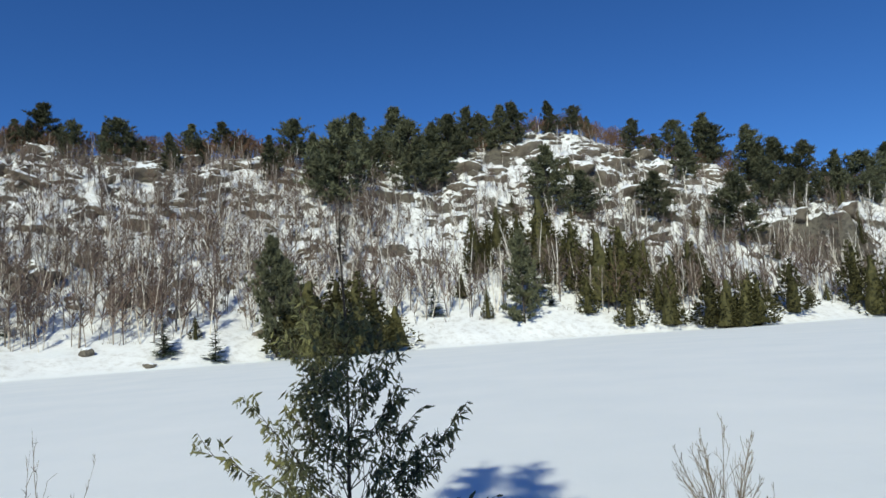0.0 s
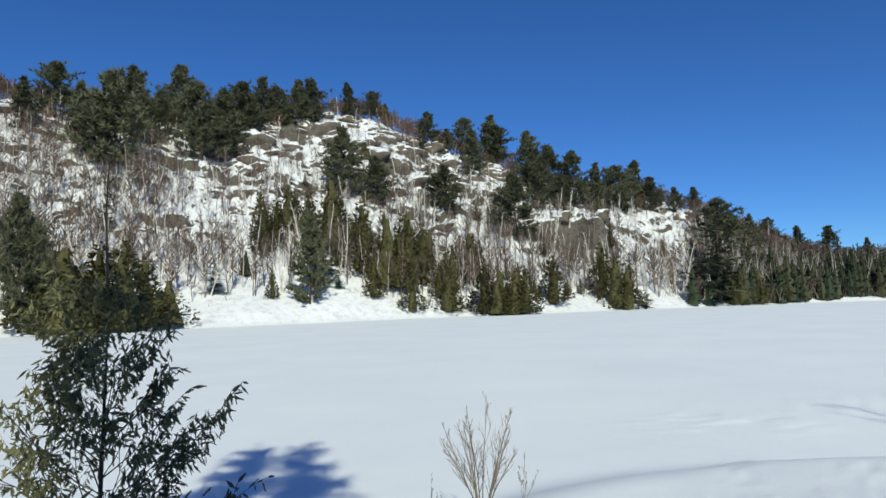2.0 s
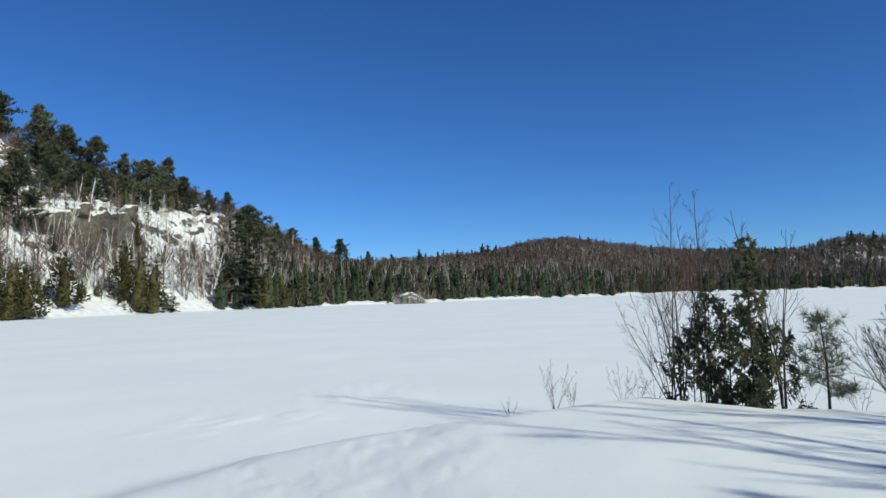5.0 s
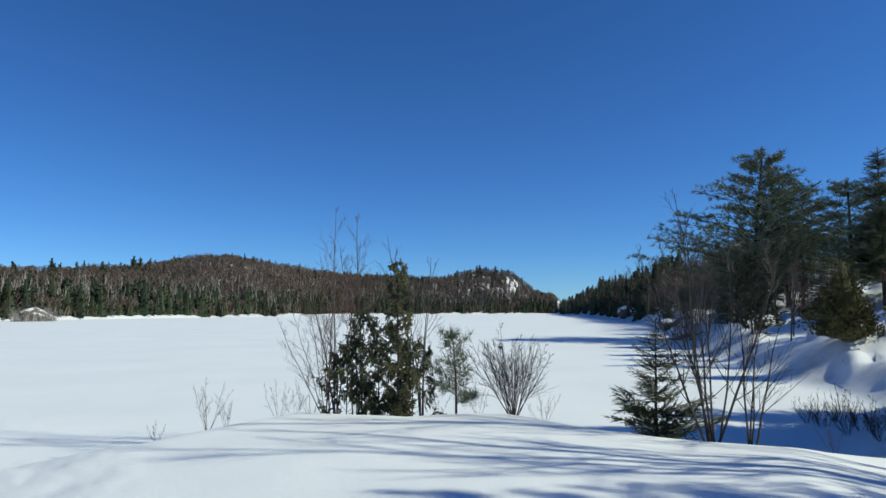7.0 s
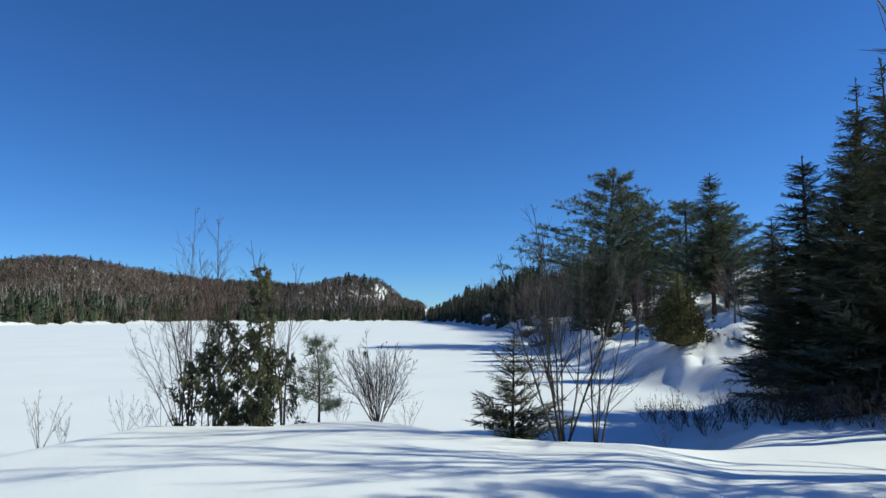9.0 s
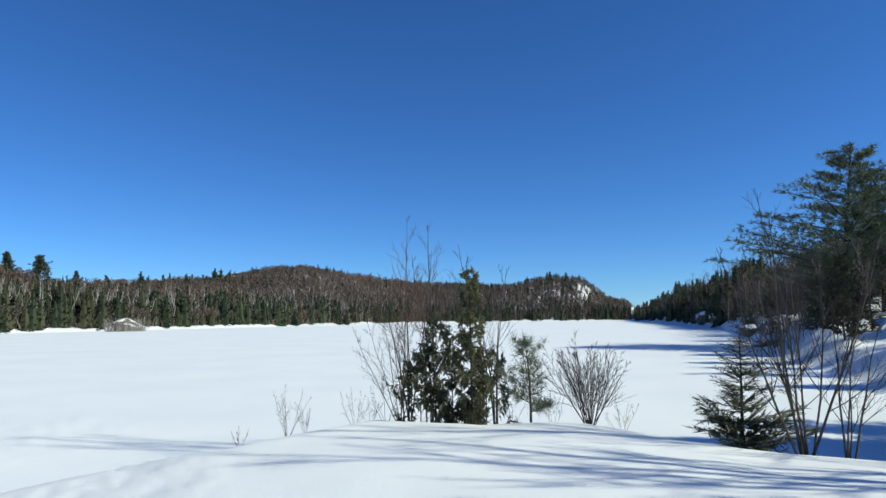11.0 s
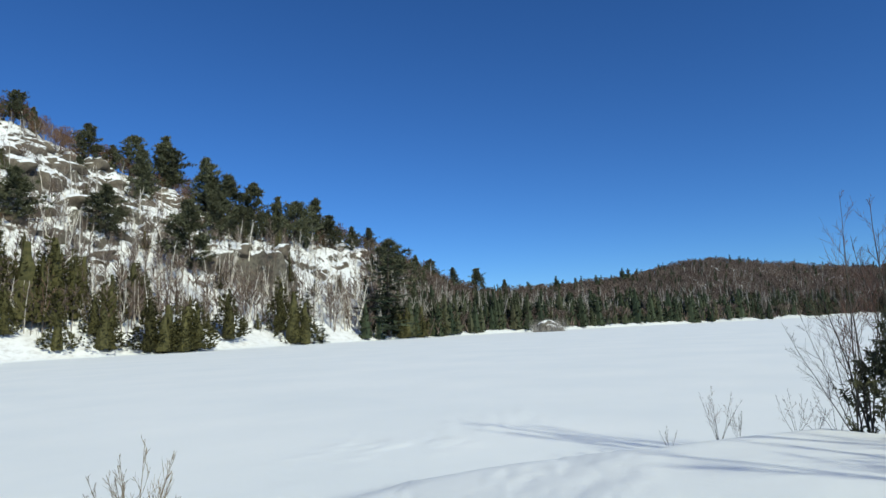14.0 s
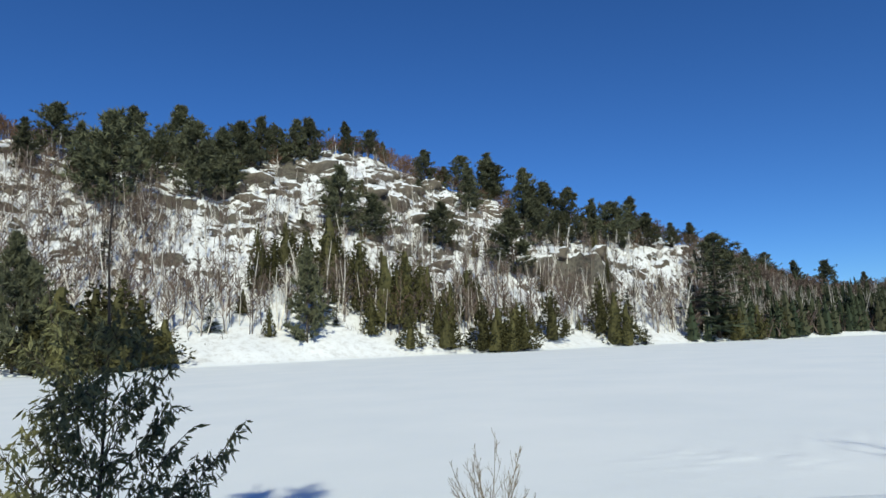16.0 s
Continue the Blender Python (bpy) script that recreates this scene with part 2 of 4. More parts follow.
def stuff(name, geo, material, label, category):
    return tagged(new(name, geo.mesh(name, material)), label, category, kind="stuff")


rng = np.random.default_rng(7)


def unit(v):
    v = np.asarray(v, float)
    return v / (np.sqrt((v * v).sum(-1, keepdims=True)) + 1e-9)


def lattice(ix, iy, seed):
    h = (ix.astype(np.int64) * 374761393 + iy.astype(np.int64) * 668265263 + seed * 982451653) & 0x7FFFFFFF
    h = ((h ^ (h >> 13)) * 1274126177) & 0x7FFFFFFF
    return ((h ^ (h >> 16)) & 0xFFFF) / 65535.0


def value_noise(x, y, seed=0):
    ix, iy = np.floor(x), np.floor(y)
    fx, fy = x - ix, y - iy
    fx, fy = fx * fx * (3 - 2 * fx), fy * fy * (3 - 2 * fy)
    a, b = lattice(ix, iy, seed), lattice(ix + 1, iy, seed)
    c, d = lattice(ix, iy + 1, seed), lattice(ix + 1, iy + 1, seed)
    return (a + (b - a) * fx) * (1 - fy) + (c + (d - c) * fx) * fy


def fbm(x, y, octaves=4, seed=0):
    total, amp, norm = 0.0, 1.0, 0.0
    for k in range(octaves):
        total = total + amp * value_noise(x * 2 ** k + 17.3 * k, y * 2 ** k - 9.1 * k, seed + k)
        norm, amp = norm + amp, amp * 0.5
    return total / norm


def smooth(a, b, x):
    t = np.clip((x - a) / (b - a), 0, 1)
    return t * t * (3 - 2 * t)


# ---- the lie of the land: bearings in degrees to the left of north, as seen from the lookout at the origin ----
def table(bearing, rows):
    rows = sorted(rows)
    return np.interp(bearing, [r[0] for r in rows], [r[1] for r in rows])


SHORE = [(-180, 0.2), (-142, 0.2), (-134, 9), (-127, 13.5), (-121.5, 18), (-118.3, 23.5), (-114, 27), (-108, 43), (-106, 85), (-103, 180), (-100, 290), (-98.3, 360), (-97, 560),
         (-90, 500), (-80, 400), (-70, 310), (-54, 222), (-39, 172), (-25, 139), (-10, 127), (2, 116), (22, 105), (35, 106), (60, 95), (90, 60), (120, 15), (135, 0.2), (180, 0.2)]
CREST = [(-180, 90), (-135, 70), (-126, 90), (-118, 110), (-110, 160), (-105, 230), (-100, 420), (-98, 620), (-97, 800), (-90, 760), (-80, 640), (-70, 560), (-62, 480), (-54, 370),
         (-47, 310), (-40, 265), (-32, 240), (-24, 230), (-12, 225), (0, 215), (35, 205), (60, 200), (120, 120), (180, 90)]
RISE = [(-180, 7), (-135, 5), (-126, 2.7), (-118, 2.5), (-110, 2.8), (-105, 2.8), (-100, 1.6), (-97.5, 0.8), (-95.4, 1.4), (-93.4, 3.0), (-90.5, 3.3), (-87, 2.5), (-80, 2.65), (-73, 3.5), (-69, 4.2), (-66, 3.95),
        (-62, 3.0), (-54, 2.3), (-51, 2.1), (-47, 2.8), (-42.5, 5.0), (-40, 6.6), (-35, 7.8), (-32, 8.4), (-27, 9.8), (-24, 11.3), (-19, 13.3), (-16, 14.6), (-12, 16), (-9, 16.3),
        (-3, 16), (0, 15), (17, 15.3), (35, 15), (60, 14), (120, 10), (180, 7)]
BANK = [(-180, 30), (-140, 14), (-131, 11.3), (-125, 10.2), (-117, 9.2), (-108, 9.0), (-100, 9.3), (-93, 10.1), (-84, 9.8), (-75, 10.7), (-69, 9.8), (-63, 9.0), (-53, 8.9), (-43, 8.7), (-34, 7.9),
        (-25, 6.8), (-10, 4.4), (10, 3.0), (40, 3.2), (80, 4), (120, 8), (180, 30)]


def height(x, y):
    x, y = np.asarray(x, float), np.asarray(y, float)
    r, az = np.hypot(x, y) + 1e-6, np.degrees(np.arctan2(-x, y))
    wob = (fbm(x * 0.05, y * 0.05, 3, 3) - 0.5) * np.clip(r / 60, 0, 1) * 10
    shore, crest = table(az, SHORE), table(az, CREST)
    top = EYE + crest * np.tan(np.radians(table(az, RISE)))
    out = r - shore + wob * np.clip((r - 40) / 60, 0, 1)
    turn = np.interp(r, [12, 18, 23.5, 27, 43, 85, 180, 290, 360, 560], [-128.5, -121.5, -118.3, -114, -108, -106, -103, -100, -98.3, -97])
    beside = r * np.sin(np.radians(np.clip(turn - az, -90, 90)))
    out = np.where((az < -97.3) & (az > -136), np.minimum(out, np.maximum(beside, 0) * (2.2 + 3.0 * smooth(50, 150, r))), out)
    u = np.clip(out / np.maximum(crest - shore, 5), 0, 1)
    far_hill = np.clip(top, 0, None) * (0.8 * u ** 1.15 + 0.2 * smooth(0, 1, u))
    far_hill = far_hill + 0.9 * smooth(0, 6, out) * (u < 1)
    far_hill = np.where(r > crest, top + 0.9 - 0.06 * (r - crest) * smooth(0, 40, r - crest), far_hill)
    far_hill = np.maximum(far_hill, 0.3 * smooth(0, 2.5, out))
    # knobs and ledges of bare rock on the great hill
    hill = smooth(-46, -38, az) * smooth(0.06, 0.2, u) * (1 - smooth(1.02, 1.12, r / crest))
    wx, wy = x + 9 * (fbm(x * 0.06, y * 0.06, 3, 12) - 0.5), y + 9 * (fbm(x * 0.06 + 40, y * 0.06, 3, 13) - 0.5)
    bare = smooth(0.38, 0.60, fbm(x * 0.022, y * 0.022, 3, 11) + 0.1) * smooth(0.4, 0.65, u + 0.1 * smooth(-2, 8, az))
    knob = smooth(0.52, 0.62, fbm(wx * 0.075 + wy * 0.03, wy * 0.19, 4, 21))
    small = smooth(0.53, 0.62, fbm(wx * 0.17 - wy * 0.05, wy * 0.45, 3, 25))
    far_hill = far_hill + hill * (bare * (1 - 0.25 * smooth(4, 10, az)) * ((1.2 + 0.6 * smooth(0.4, 0.6, u)) * knob + 0.9 * small) + (1 - bare) * (0.4 * knob + 0.3 * small) + (fbm(x * 0.22, y * 0.22, 4, 31) - 0.5) * 1.6)
    # the long ledge
    ledge = smooth(-33.5, -32, az) * (1 - smooth(-26.4, -25.6, az))
    lz = EYE + 186 * math.tan(radians(7.3)) + (fbm(x * 0.1, y * 0.1, 2, 5) - 0.5) * 2
    front = r - 184 - (fbm(x * 0.09, y * 0.09, 3, 8) - 0.5) * 7
    far_hill = np.where((ledge > 0) & (front > 0), np.maximum(far_hill, lz * ledge * smooth(0, 2.5, front) + far_hill * (1 - smooth(0, 2.5, front) * ledge)), far_hill)
    # right-hand shore: knolls and boulders under snow
    knolls = smooth(-104, -107, az) * smooth(1.5, 10, out)
    far_hill = far_hill + knolls * ((fbm(x * 0.09, y * 0.09, 3, 41) - 0.45) * 2.4 + 0.75 * smooth(0.45, 0.62, fbm(x * 0.28, y * 0.28, 3, 43)) + 0.3 * smooth(0.45, 0.6, fbm(x * 0.7, y * 0.7, 2, 47)))
    z = np.where(out > 0, np.maximum(far_hill, 0.02), 0.0)
    # the near bank, with its rounded lip
    edge = table(az, BANK)
    swell = (fbm(x * 0.2, y * 0.2, 2, 51) - 0.5) * 0.30 + (fbm(x * 0.8, y * 0.8, 2, 57) - 0.5) * 0.05
    lip = 1.03 + swell * smooth(0.5, 4, r) - 0.12 * smooth(6, 1, r)
    away = np.abs(az)
    drop = np.where(away < 126, smooth(edge + 3.2, edge - 0.4, r), smooth(60, 30, r))
    drop = drop * (1 - smooth(118, 126, away)) + smooth(126, 134, away) * drop + (smooth(118, 126, away) - smooth(126, 134, away)) * smooth(22, 10, r)
    low = 1 - 0.36 * smooth(-63, -32, az) * (1 - smooth(60, 100, az)) * smooth(1.5, 4, r)
    low = low * (1 - 0.16 * smooth(-114, -123, az) * smooth(4, 7, r))
    bank = lip * drop * low
    # an old trail of footprints along the bank
    trail = np.abs(az + 57 + 3 * np.sin(r * 0.6)) * r / 57.3
    bank = bank - smooth(3, 5, r) * smooth(12, 10, r) * smooth(0.6, 0.2, trail) * 0.014 * smooth(0.4, 0.75, fbm(x * 2.6, y * 2.6, 2, 61))
    rough = smooth(-36, -42, az) * smooth(-66, -58, az) * smooth(5, 6.5, r) * smooth(12.5, 11, r)
    bank = bank + rough * (0.012 * smooth(0.5, 0.6, fbm(x * 1.7, y * 2.3, 3, 91)) - 0.012 * smooth(0.55, 0.62, fbm(x * 3.6, y * 3.6, 2, 93)))
    z = np.maximum(z, bank)
    # wind crust on the lake
    crust = smooth(7, 2, np.hypot((x - 13.0) * 1.0, (y - 12.0) * 2.2))
    z = z + crust * 0.03 * smooth(0.55, 0.72, fbm(x * 0.9, y * 2.6, 3, 75)) * (z < 0.3)
    return z + 0.02 * (fbm(x * 0.12, y * 0.5, 3, 71) - 0.5) * np.clip(1 - z, 0, 1)


def ground_z(x, y):
    return float(height(np.array([x]), np.array([y]))[0])


def scatter(count, left, right, spread, start=3.0, reach=1.0):
    """Random places on the far land between two bearings: bearing, distance, part of the way to the crest, x, y, z."""
    b = rng.uniform(left, right, count)
    near_by, crest = table(b, SHORE), table(b, CREST)
    u = rng.beta(*spread, count)
    d = near_by + start + u * (crest - near_by - start) * reach
    x, y = -d * np.sin(np.radians(b)), d * np.cos(np.radians(b))
    return zip(b.tolist(), d.tolist(), u.tolist(), x.tolist(), y.tolist(), height(x, y).tolist(), near_by.tolist())


def at(bearing, dist):
    return -dist * math.sin(radians(bearing)), dist * math.cos(radians(bearing))


def make_ground():
    rr = np.concatenate([np.linspace(0.05, 4, 20), np.linspace(4.15, 16, 80), np.linspace(16.5, 40, 40), np.linspace(41, 96, 30), np.arange(97, 300, 1.1), np.arange(303, 900, 7), np.linspace(920, 4000, 14)])
    aa = np.concatenate([np.arange(-136, 62, 0.34), np.arange(62, 224, 3.0)])
    A, Rr = np.meshgrid(np.radians(aa), rr, indexing="ij")
    X, Y = -Rr * np.sin(A), Rr * np.cos(A)
    Z = height(X, Y)
    na, nr = X.shape
    i, j = np.meshgrid(np.arange(na), np.arange(nr - 1), indexing="ij")
    k = (i + 1) % na
    faces = np.stack([i * nr + j, i * nr + j + 1, k * nr + j + 1, k * nr + j], -1).reshape(-1, 4)
    me = bpy.data.meshes.new("ground")
    me.vertices.add(na * nr)
    me.vertices.foreach_set("co", np.stack([X, Y, Z], -1).ravel())
    me.loops.add(faces.size)
    me.loops.foreach_set("vertex_index", faces.ravel())
    me.polygons.add(len(faces))
    me.polygons.foreach_set("loop_start", np.arange(0, faces.size, 4))
    me.polygons.foreach_set("use_smooth", [True] * len(faces))
    me.update(calc_edges=True)
    me.validate()
    me.materials.append(SNOW_ROCK)
    return tagged(new("ground", me), "snow-covered lake, banks and rocky hillsides", "ground", kind="structure")


ground = make_ground()


# ---- plants ----
def wander(start, way, length, segs, bend, r, lift=0.0):
    """A crooked line of segs + 1 points."""
    pts, d = [np.array(start, float)], unit(np.array(way, float))
    for _ in range(segs):
        d = unit(d + r.normal(0, bend, 3) + np.array([0, 0, lift]))
        pts.append(pts[-1] + d * length / segs)
    return np.array(pts)


def on_line(pts, t):
    s = t * (len(pts) - 1)
    i = min(int(s), len(pts) - 2)
    return pts[i] + (pts[i + 1] - pts[i]) * (s - i), unit(pts[i + 1] - pts[i])


def bare_tree(seed, h, stems=1, limbs=14, twigs=6, girth=0.012, low=0.3, spread=0.5, lean=0.08, sides=5, fine=1.0, tilt=0.0, apart=False, least=0.0, reach=None):
    """Trunk and leafless crown of a broadleaf tree or bush, h metres high."""
    r = np.random.default_rng(seed)
    trunk, crown, each = Geo(), Geo(), []
    for s in range(stems):
        if apart:
            trunk, crown = Geo(), Geo()
            each += [trunk, crown]
        a = r.uniform(0, 2 * np.pi)
        sh = h * (1 if s == 0 else r.uniform(0.6, 0.95))
        off = np.array([np.cos(a), np.sin(a), 0]) * (0.02 * h if stems > 1 else 0)
        slant = lean + tilt * (s > 0) * r.uniform(0.2, 1.3)
        way = np.array([np.cos(a) * slant, np.sin(a) * slant, 1])
        main = wander(off - np.array([0, 0, 0.06 * h]), way, sh * 1.04, 9, 0.05, r, 0.03)
        g = girth * h * (1 if s == 0 else 0.75)
        trunk.tube(main, np.linspace(g, g * 0.12, 10), sides)
        for k in range(limbs):
            t = low + (0.97 - low) * (k + r.uniform(0, 1)) / limbs
            p, d = on_line(main, t)
            b = r.uniform(0, 2 * np.pi)
            out = unit(np.array([np.cos(b), np.sin(b), 0]) * spread * 1.6 + d * (0.7 + 0.4 * t))
            ln = sh * (reach or spread) * (1.05 - t) * r.uniform(0.55, 1.1) + 0.05 * sh
            limb = wander(p, out, ln, 4, 0.13, r, 0.10)
            lr = g * (1 - 0.85 * t) * 0.5
            crown.tube(limb, np.maximum(np.linspace(lr, lr * 0.2, 5), least), 3)
            for _ in range(twigs):
                p2, d2 = on_line(limb, r.uniform(0.25, 1.0))
                way2 = unit(d2 + r.normal(0, 0.55, 3) + np.array([0, 0, 0.25]))
                tw = wander(p2, way2, ln * r.uniform(0.25, 0.55), 2, 0.15, r, 0.08)
                crown.tube(tw, np.maximum(np.array([lr * 0.35, lr * 0.24, lr * 0.10]) * fine, np.array([0.9, 0.8, 0.4]) * least), 3)
    return each if apart else (trunk, crown)


def tufts(geo, centres, ways, size, count, r, thin=0.12, spread=0.9):
    """Bunches of needles that spray forward from each centre."""
    n = len(centres)
    c = np.repeat(np.asarray(centres, float), count, 0)
    w = unit(np.repeat(np.asarray(ways, float), count, 0) + r.normal(0, spread, (n * count, 3)))
    ln = np.repeat(np.broadcast_to(size, n), count) * r.uniform(0.6, 1.15, n * count)
    geo.blades(c, w, ln, ln * thin, r.normal(0, 1, (n * count, 3)))


def pine_tree(seed, h, whorls=11, low=0.28, wide=0.26, detail=1, tuft=0.06, ragged=0.35, needle=0.2, count=12, taper=0.95):
    """White pine: a straight trunk with uneven whorls of level, upturned boughs that carry flat layers of tufts."""
    r = np.random.default_rng(seed)
    trunk, crown = Geo(), Geo()
    main = wander((0, 0, -0.05 * h), (r.normal(0, 0.02), r.normal(0, 0.02), 1), h * 1.04, 8, 0.015, r)
    trunk.tube(main, np.linspace(0.016 * h, 0.003 * h, 9), 6)
    cs, ws, sz = [], [], []
    for k in range(whorls):
        t = low + (0.97 - low) * (k + r.uniform(-0.3, 0.3)) / whorls
        shape = (0.4 + 0.6 * min(1, (t - low) / 0.18 + 0.3)) * (1.05 - t) ** taper
        for b in range(int(r.integers(5, 8))):
            if r.uniform() < 0.1:
                continue
            p, d = on_line(main, min(0.98, max(low * 0.9, t + r.normal(0, 0.01))))
            a = r.uniform(0, 2 * np.pi)
            ln = h * wide * 1.3 * shape * r.uniform(1 - ragged, 1 + ragged) + 0.02 * h
            bough = wander(p, (np.cos(a), np.sin(a), 0.16 + 0.45 * t), ln, 4, 0.06, r, 0.03)
            trunk.tube(bough[::2 if detail < 2 else 1], np.linspace(0.0042 * h * (1.2 - t), 0.001 * h, 3 if detail < 2 else 5), 3)
            for _ in range(max(3, int(7 * detail * (0.3 + shape)))):
                s = r.uniform(0.08, 1.0) ** 0.75
                q, dq = on_line(bough, s)
                side = unit(cross(dq, (0, 0, 1))) * r.normal(0, 0.17) * ln * (1.2 - 0.5 * s)
                cs.append(q + side + np.array([0, 0, r.normal(0.003, 0.004) * h]))
                ws.append(unit(dq * 0.9 + side / (ln + 1e-6) * 2 + np.array([0, 0, 0.45])))
    for j in range(6):
        cs.append(on_line(main, 0.9 + 0.02 * j)[0])
        ws.append((0, 0, 1))
    tufts(crown, np.array(cs), np.array(ws), tuft * h, count, r, needle, 0.8)
    return trunk, crown


def clump_pine(seed, h, wide=0.5, low=0.12, whorls=16, count=10, size=0.06, top=0.65):
    """A white pine seen from afar: a ragged, tapering crown of upturned boughs feathered with needle tufts."""
    r = np.random.default_rng(seed)
    trunk, crown = Geo(), Geo()
    main = wander((0, 0, -0.05 * h), (r.normal(0, 0.03), r.normal(0, 0.03), 1), h * 1.02, 7, 0.02, r)
    trunk.tube(main, np.linspace(0.014 * h, 0.003 * h, 8), 5)
    cs, ws = [], []
    lobes = r.uniform(0.7, 1.15, 7)
    for k in range(whorls):
        s = (k + r.uniform(0.1, 0.9)) / whorls
        t = low + (0.96 - low) * s
        shape = min(1.0, 0.6 + 2.0 * s) * (1.0 - s) ** (top * 1.1) + 0.05
        tier = r.uniform(0.6, 1.25)
        for b in range(int(r.integers(5, 8))):
            a = r.uniform(0, 2 * np.pi)
            ln = h * wide * 0.5 * shape * tier * lobes[int(a * 1.11) % 7] * r.uniform(0.65, 1.3)
            p, d = on_line(main, min(0.97, t + r.normal(0, 0.012)))
            bough = wander(p, (np.cos(a), np.sin(a), 0.05 + 0.55 * s), ln, 4, 0.08, r, 0.07)
            trunk.tube(bough[::4], [0.004 * h * (1.2 - t), 0.001 * h], 3)
            for f in (0.35, 0.55, 0.72, 0.88, 1.0):
                q, dq = on_line(bough, f)
                cs.append(q + r.normal(0, 0.011, 3) * h)
                ws.append(unit(dq * 0.7 + np.array([0, 0, 0.55])))
    for j in range(7):
        cs.append(on_line(main, 0.86 + 0.022 * j)[0])
        ws.append((0, 0, 1))
    tufts(crown, np.array(cs), np.array(ws), size * h, count, r, 0.24, 0.75)
    return trunk, crown


def shrubby(seed, h, stems=20, wide=0.5, girth=0.005, low=0.3, limbs=6, twigs=4, least=0.0024, angle=0.5, reach=0.4):
    """Leafless bush or sapling of several stems that arch outwards and fork twice into fine twigs: stem and crown of each in turn."""
    r = np.random.default_rng(seed)
    each = []
    for s in range(stems):
        stem, crown = Geo(), Geo()
        a = 2 * np.pi * (s + r.uniform(0, 0.8)) / stems * 2.618
        out = wide * math.sqrt((s + 0.3) / stems) * r.uniform(0.75, 1.1)
        sh = h * r.uniform(0.8, 1.0) * (1 - 0.18 * out / (wide + 0.01)) if s else h
        side = np.array([np.cos(a), np.sin(a), 0])
        main = wander(side * 0.03 * h * r.uniform(0, 1) - np.array([0, 0, 0.06]), side * out + np.array([0, 0, 1]), sh * math.sqrt(1 + out * out) * 0.97 + 0.06, 8, 0.045, r, 0.02)
        g = girth * h * r.uniform(0.7, 1.1)
        stem.tube(main, np.maximum(np.linspace(g, g * 0.2, 9), least), 5)
        for k in range(limbs):
            t = low + (0.97 - low) * (k + r.uniform(0, 1)) / limbs
            p, d = on_line(main, t)
            w = unit(d + unit(cross(d, r.normal(0, 1, 3))) * angle * r.uniform(0.6, 1.3))
            ln = sh * reach * (1.12 - t) * r.uniform(0.6, 1.15)
            limb = wander(p, w, ln, 4, 0.08, r, 0.07)
            lr = g * (1.05 - 0.8 * t) * 0.5
            crown.tube(limb, np.maximum(np.linspace(lr, lr * 0.3, 5), np.linspace(least, least * 0.75, 5)), 3)
            for q in range(twigs):
                p2, d2 = on_line(limb, 0.2 + 0.75 * (q + r.uniform(0, 1)) / twigs)
                w2 = unit(d2 + unit(cross(d2, r.normal(0, 1, 3))) * angle * r.uniform(0.7, 1.4) + np.array([0, 0, 0.1]))
                crown.tube(wander(p2, w2, ln * r.uniform(0.25, 0.55), 2, 0.08, r, 0.06), np.array([0.85, 0.75, 0.45]) * least, 3)
        each += [stem, crown]
    return each


def spruce_tree(seed, h, layers=16, wide=0.2, low=0.06, detail=1, gap=0.1, droop=0.25):
    """Spruce or fir: tiers of drooping boughs fringed with needles, narrowing to a spire."""
    r = np.random.default_rng(seed)
    trunk, crown = Geo(), Geo()
    main = wander((0, 0, -0.05 * h), (r.normal(0, 0.015), r.normal(0, 0.015), 1), h * 1.05, 6, 0.01, r)
    trunk.tube(main, np.linspace(0.017 * h, 0.002 * h, 7), 6)
    base, way, ln_, wd = [], [], [], []
    for k in range(layers):
        t = low + (0.96 - low) * (k + 0.5) / layers
        for b in range(int(r.integers(6, 9))):
            if r.uniform() < gap:
                continue
            p, d = on_line(main, min(0.99, t + r.normal(0, 0.4 / layers)))
            a = r.uniform(0, 2 * np.pi)
            ln = h * wide * (1.03 - t) ** 0.85 * r.uniform(0.65, 1.2) + 0.015 * h
            bough = wander(p, (np.cos(a), np.sin(a), 0.25 - droop * (1.2 - t) + r.normal(0, 0.16 if detail < 2 else 0.26)), ln, 3, 0.06, r, 0.03)
            trunk.tube(bough[::3] if detail < 2 else bough, np.linspace(0.003 * h, 0.0008 * h, 2 if detail < 2 else 4), 3)
            m = max(3, int((4 if detail < 2 else 6) * detail * (0.35 + 2 * ln / (h * wide))))
            for q in range(m):
                s = (q + r.uniform(0.2, 1)) / m
                c, dq = on_line(bough, min(s, 1))
                sd = unit(cross(dq, (0, 0, 1)))
                for sg in (-1, 1):
                    base.append(c)
                    way.append(unit(dq * r.uniform(0.4, 1.0) + sd * sg * 0.8 + np.array([0, 0, r.normal(-0.05, 0.22)])))
                    ln_.append(ln * (0.50 - 0.25 * s) * r.uniform(0.7, 1.2) / detail ** 0.35 + 0.012 * h)
    for k in range(8):
        base.append(main[-2] + (main[-1] - main[-2]) * k / 8)
        a = r.uniform(0, 6.28)
        way.append((np.cos(a), np.sin(a), 0.9))
        ln_.append(0.03 * h)
    base, way, ln_ = np.array(base), np.array(way), np.array(ln_)
    crown.blades(base, way, ln_, ln_ * (0.30 if detail < 2 else 0.12), np.array([0, 0, 1.0]) + r.normal(0, 0.35, base.shape), detail < 2)
    return trunk, crown


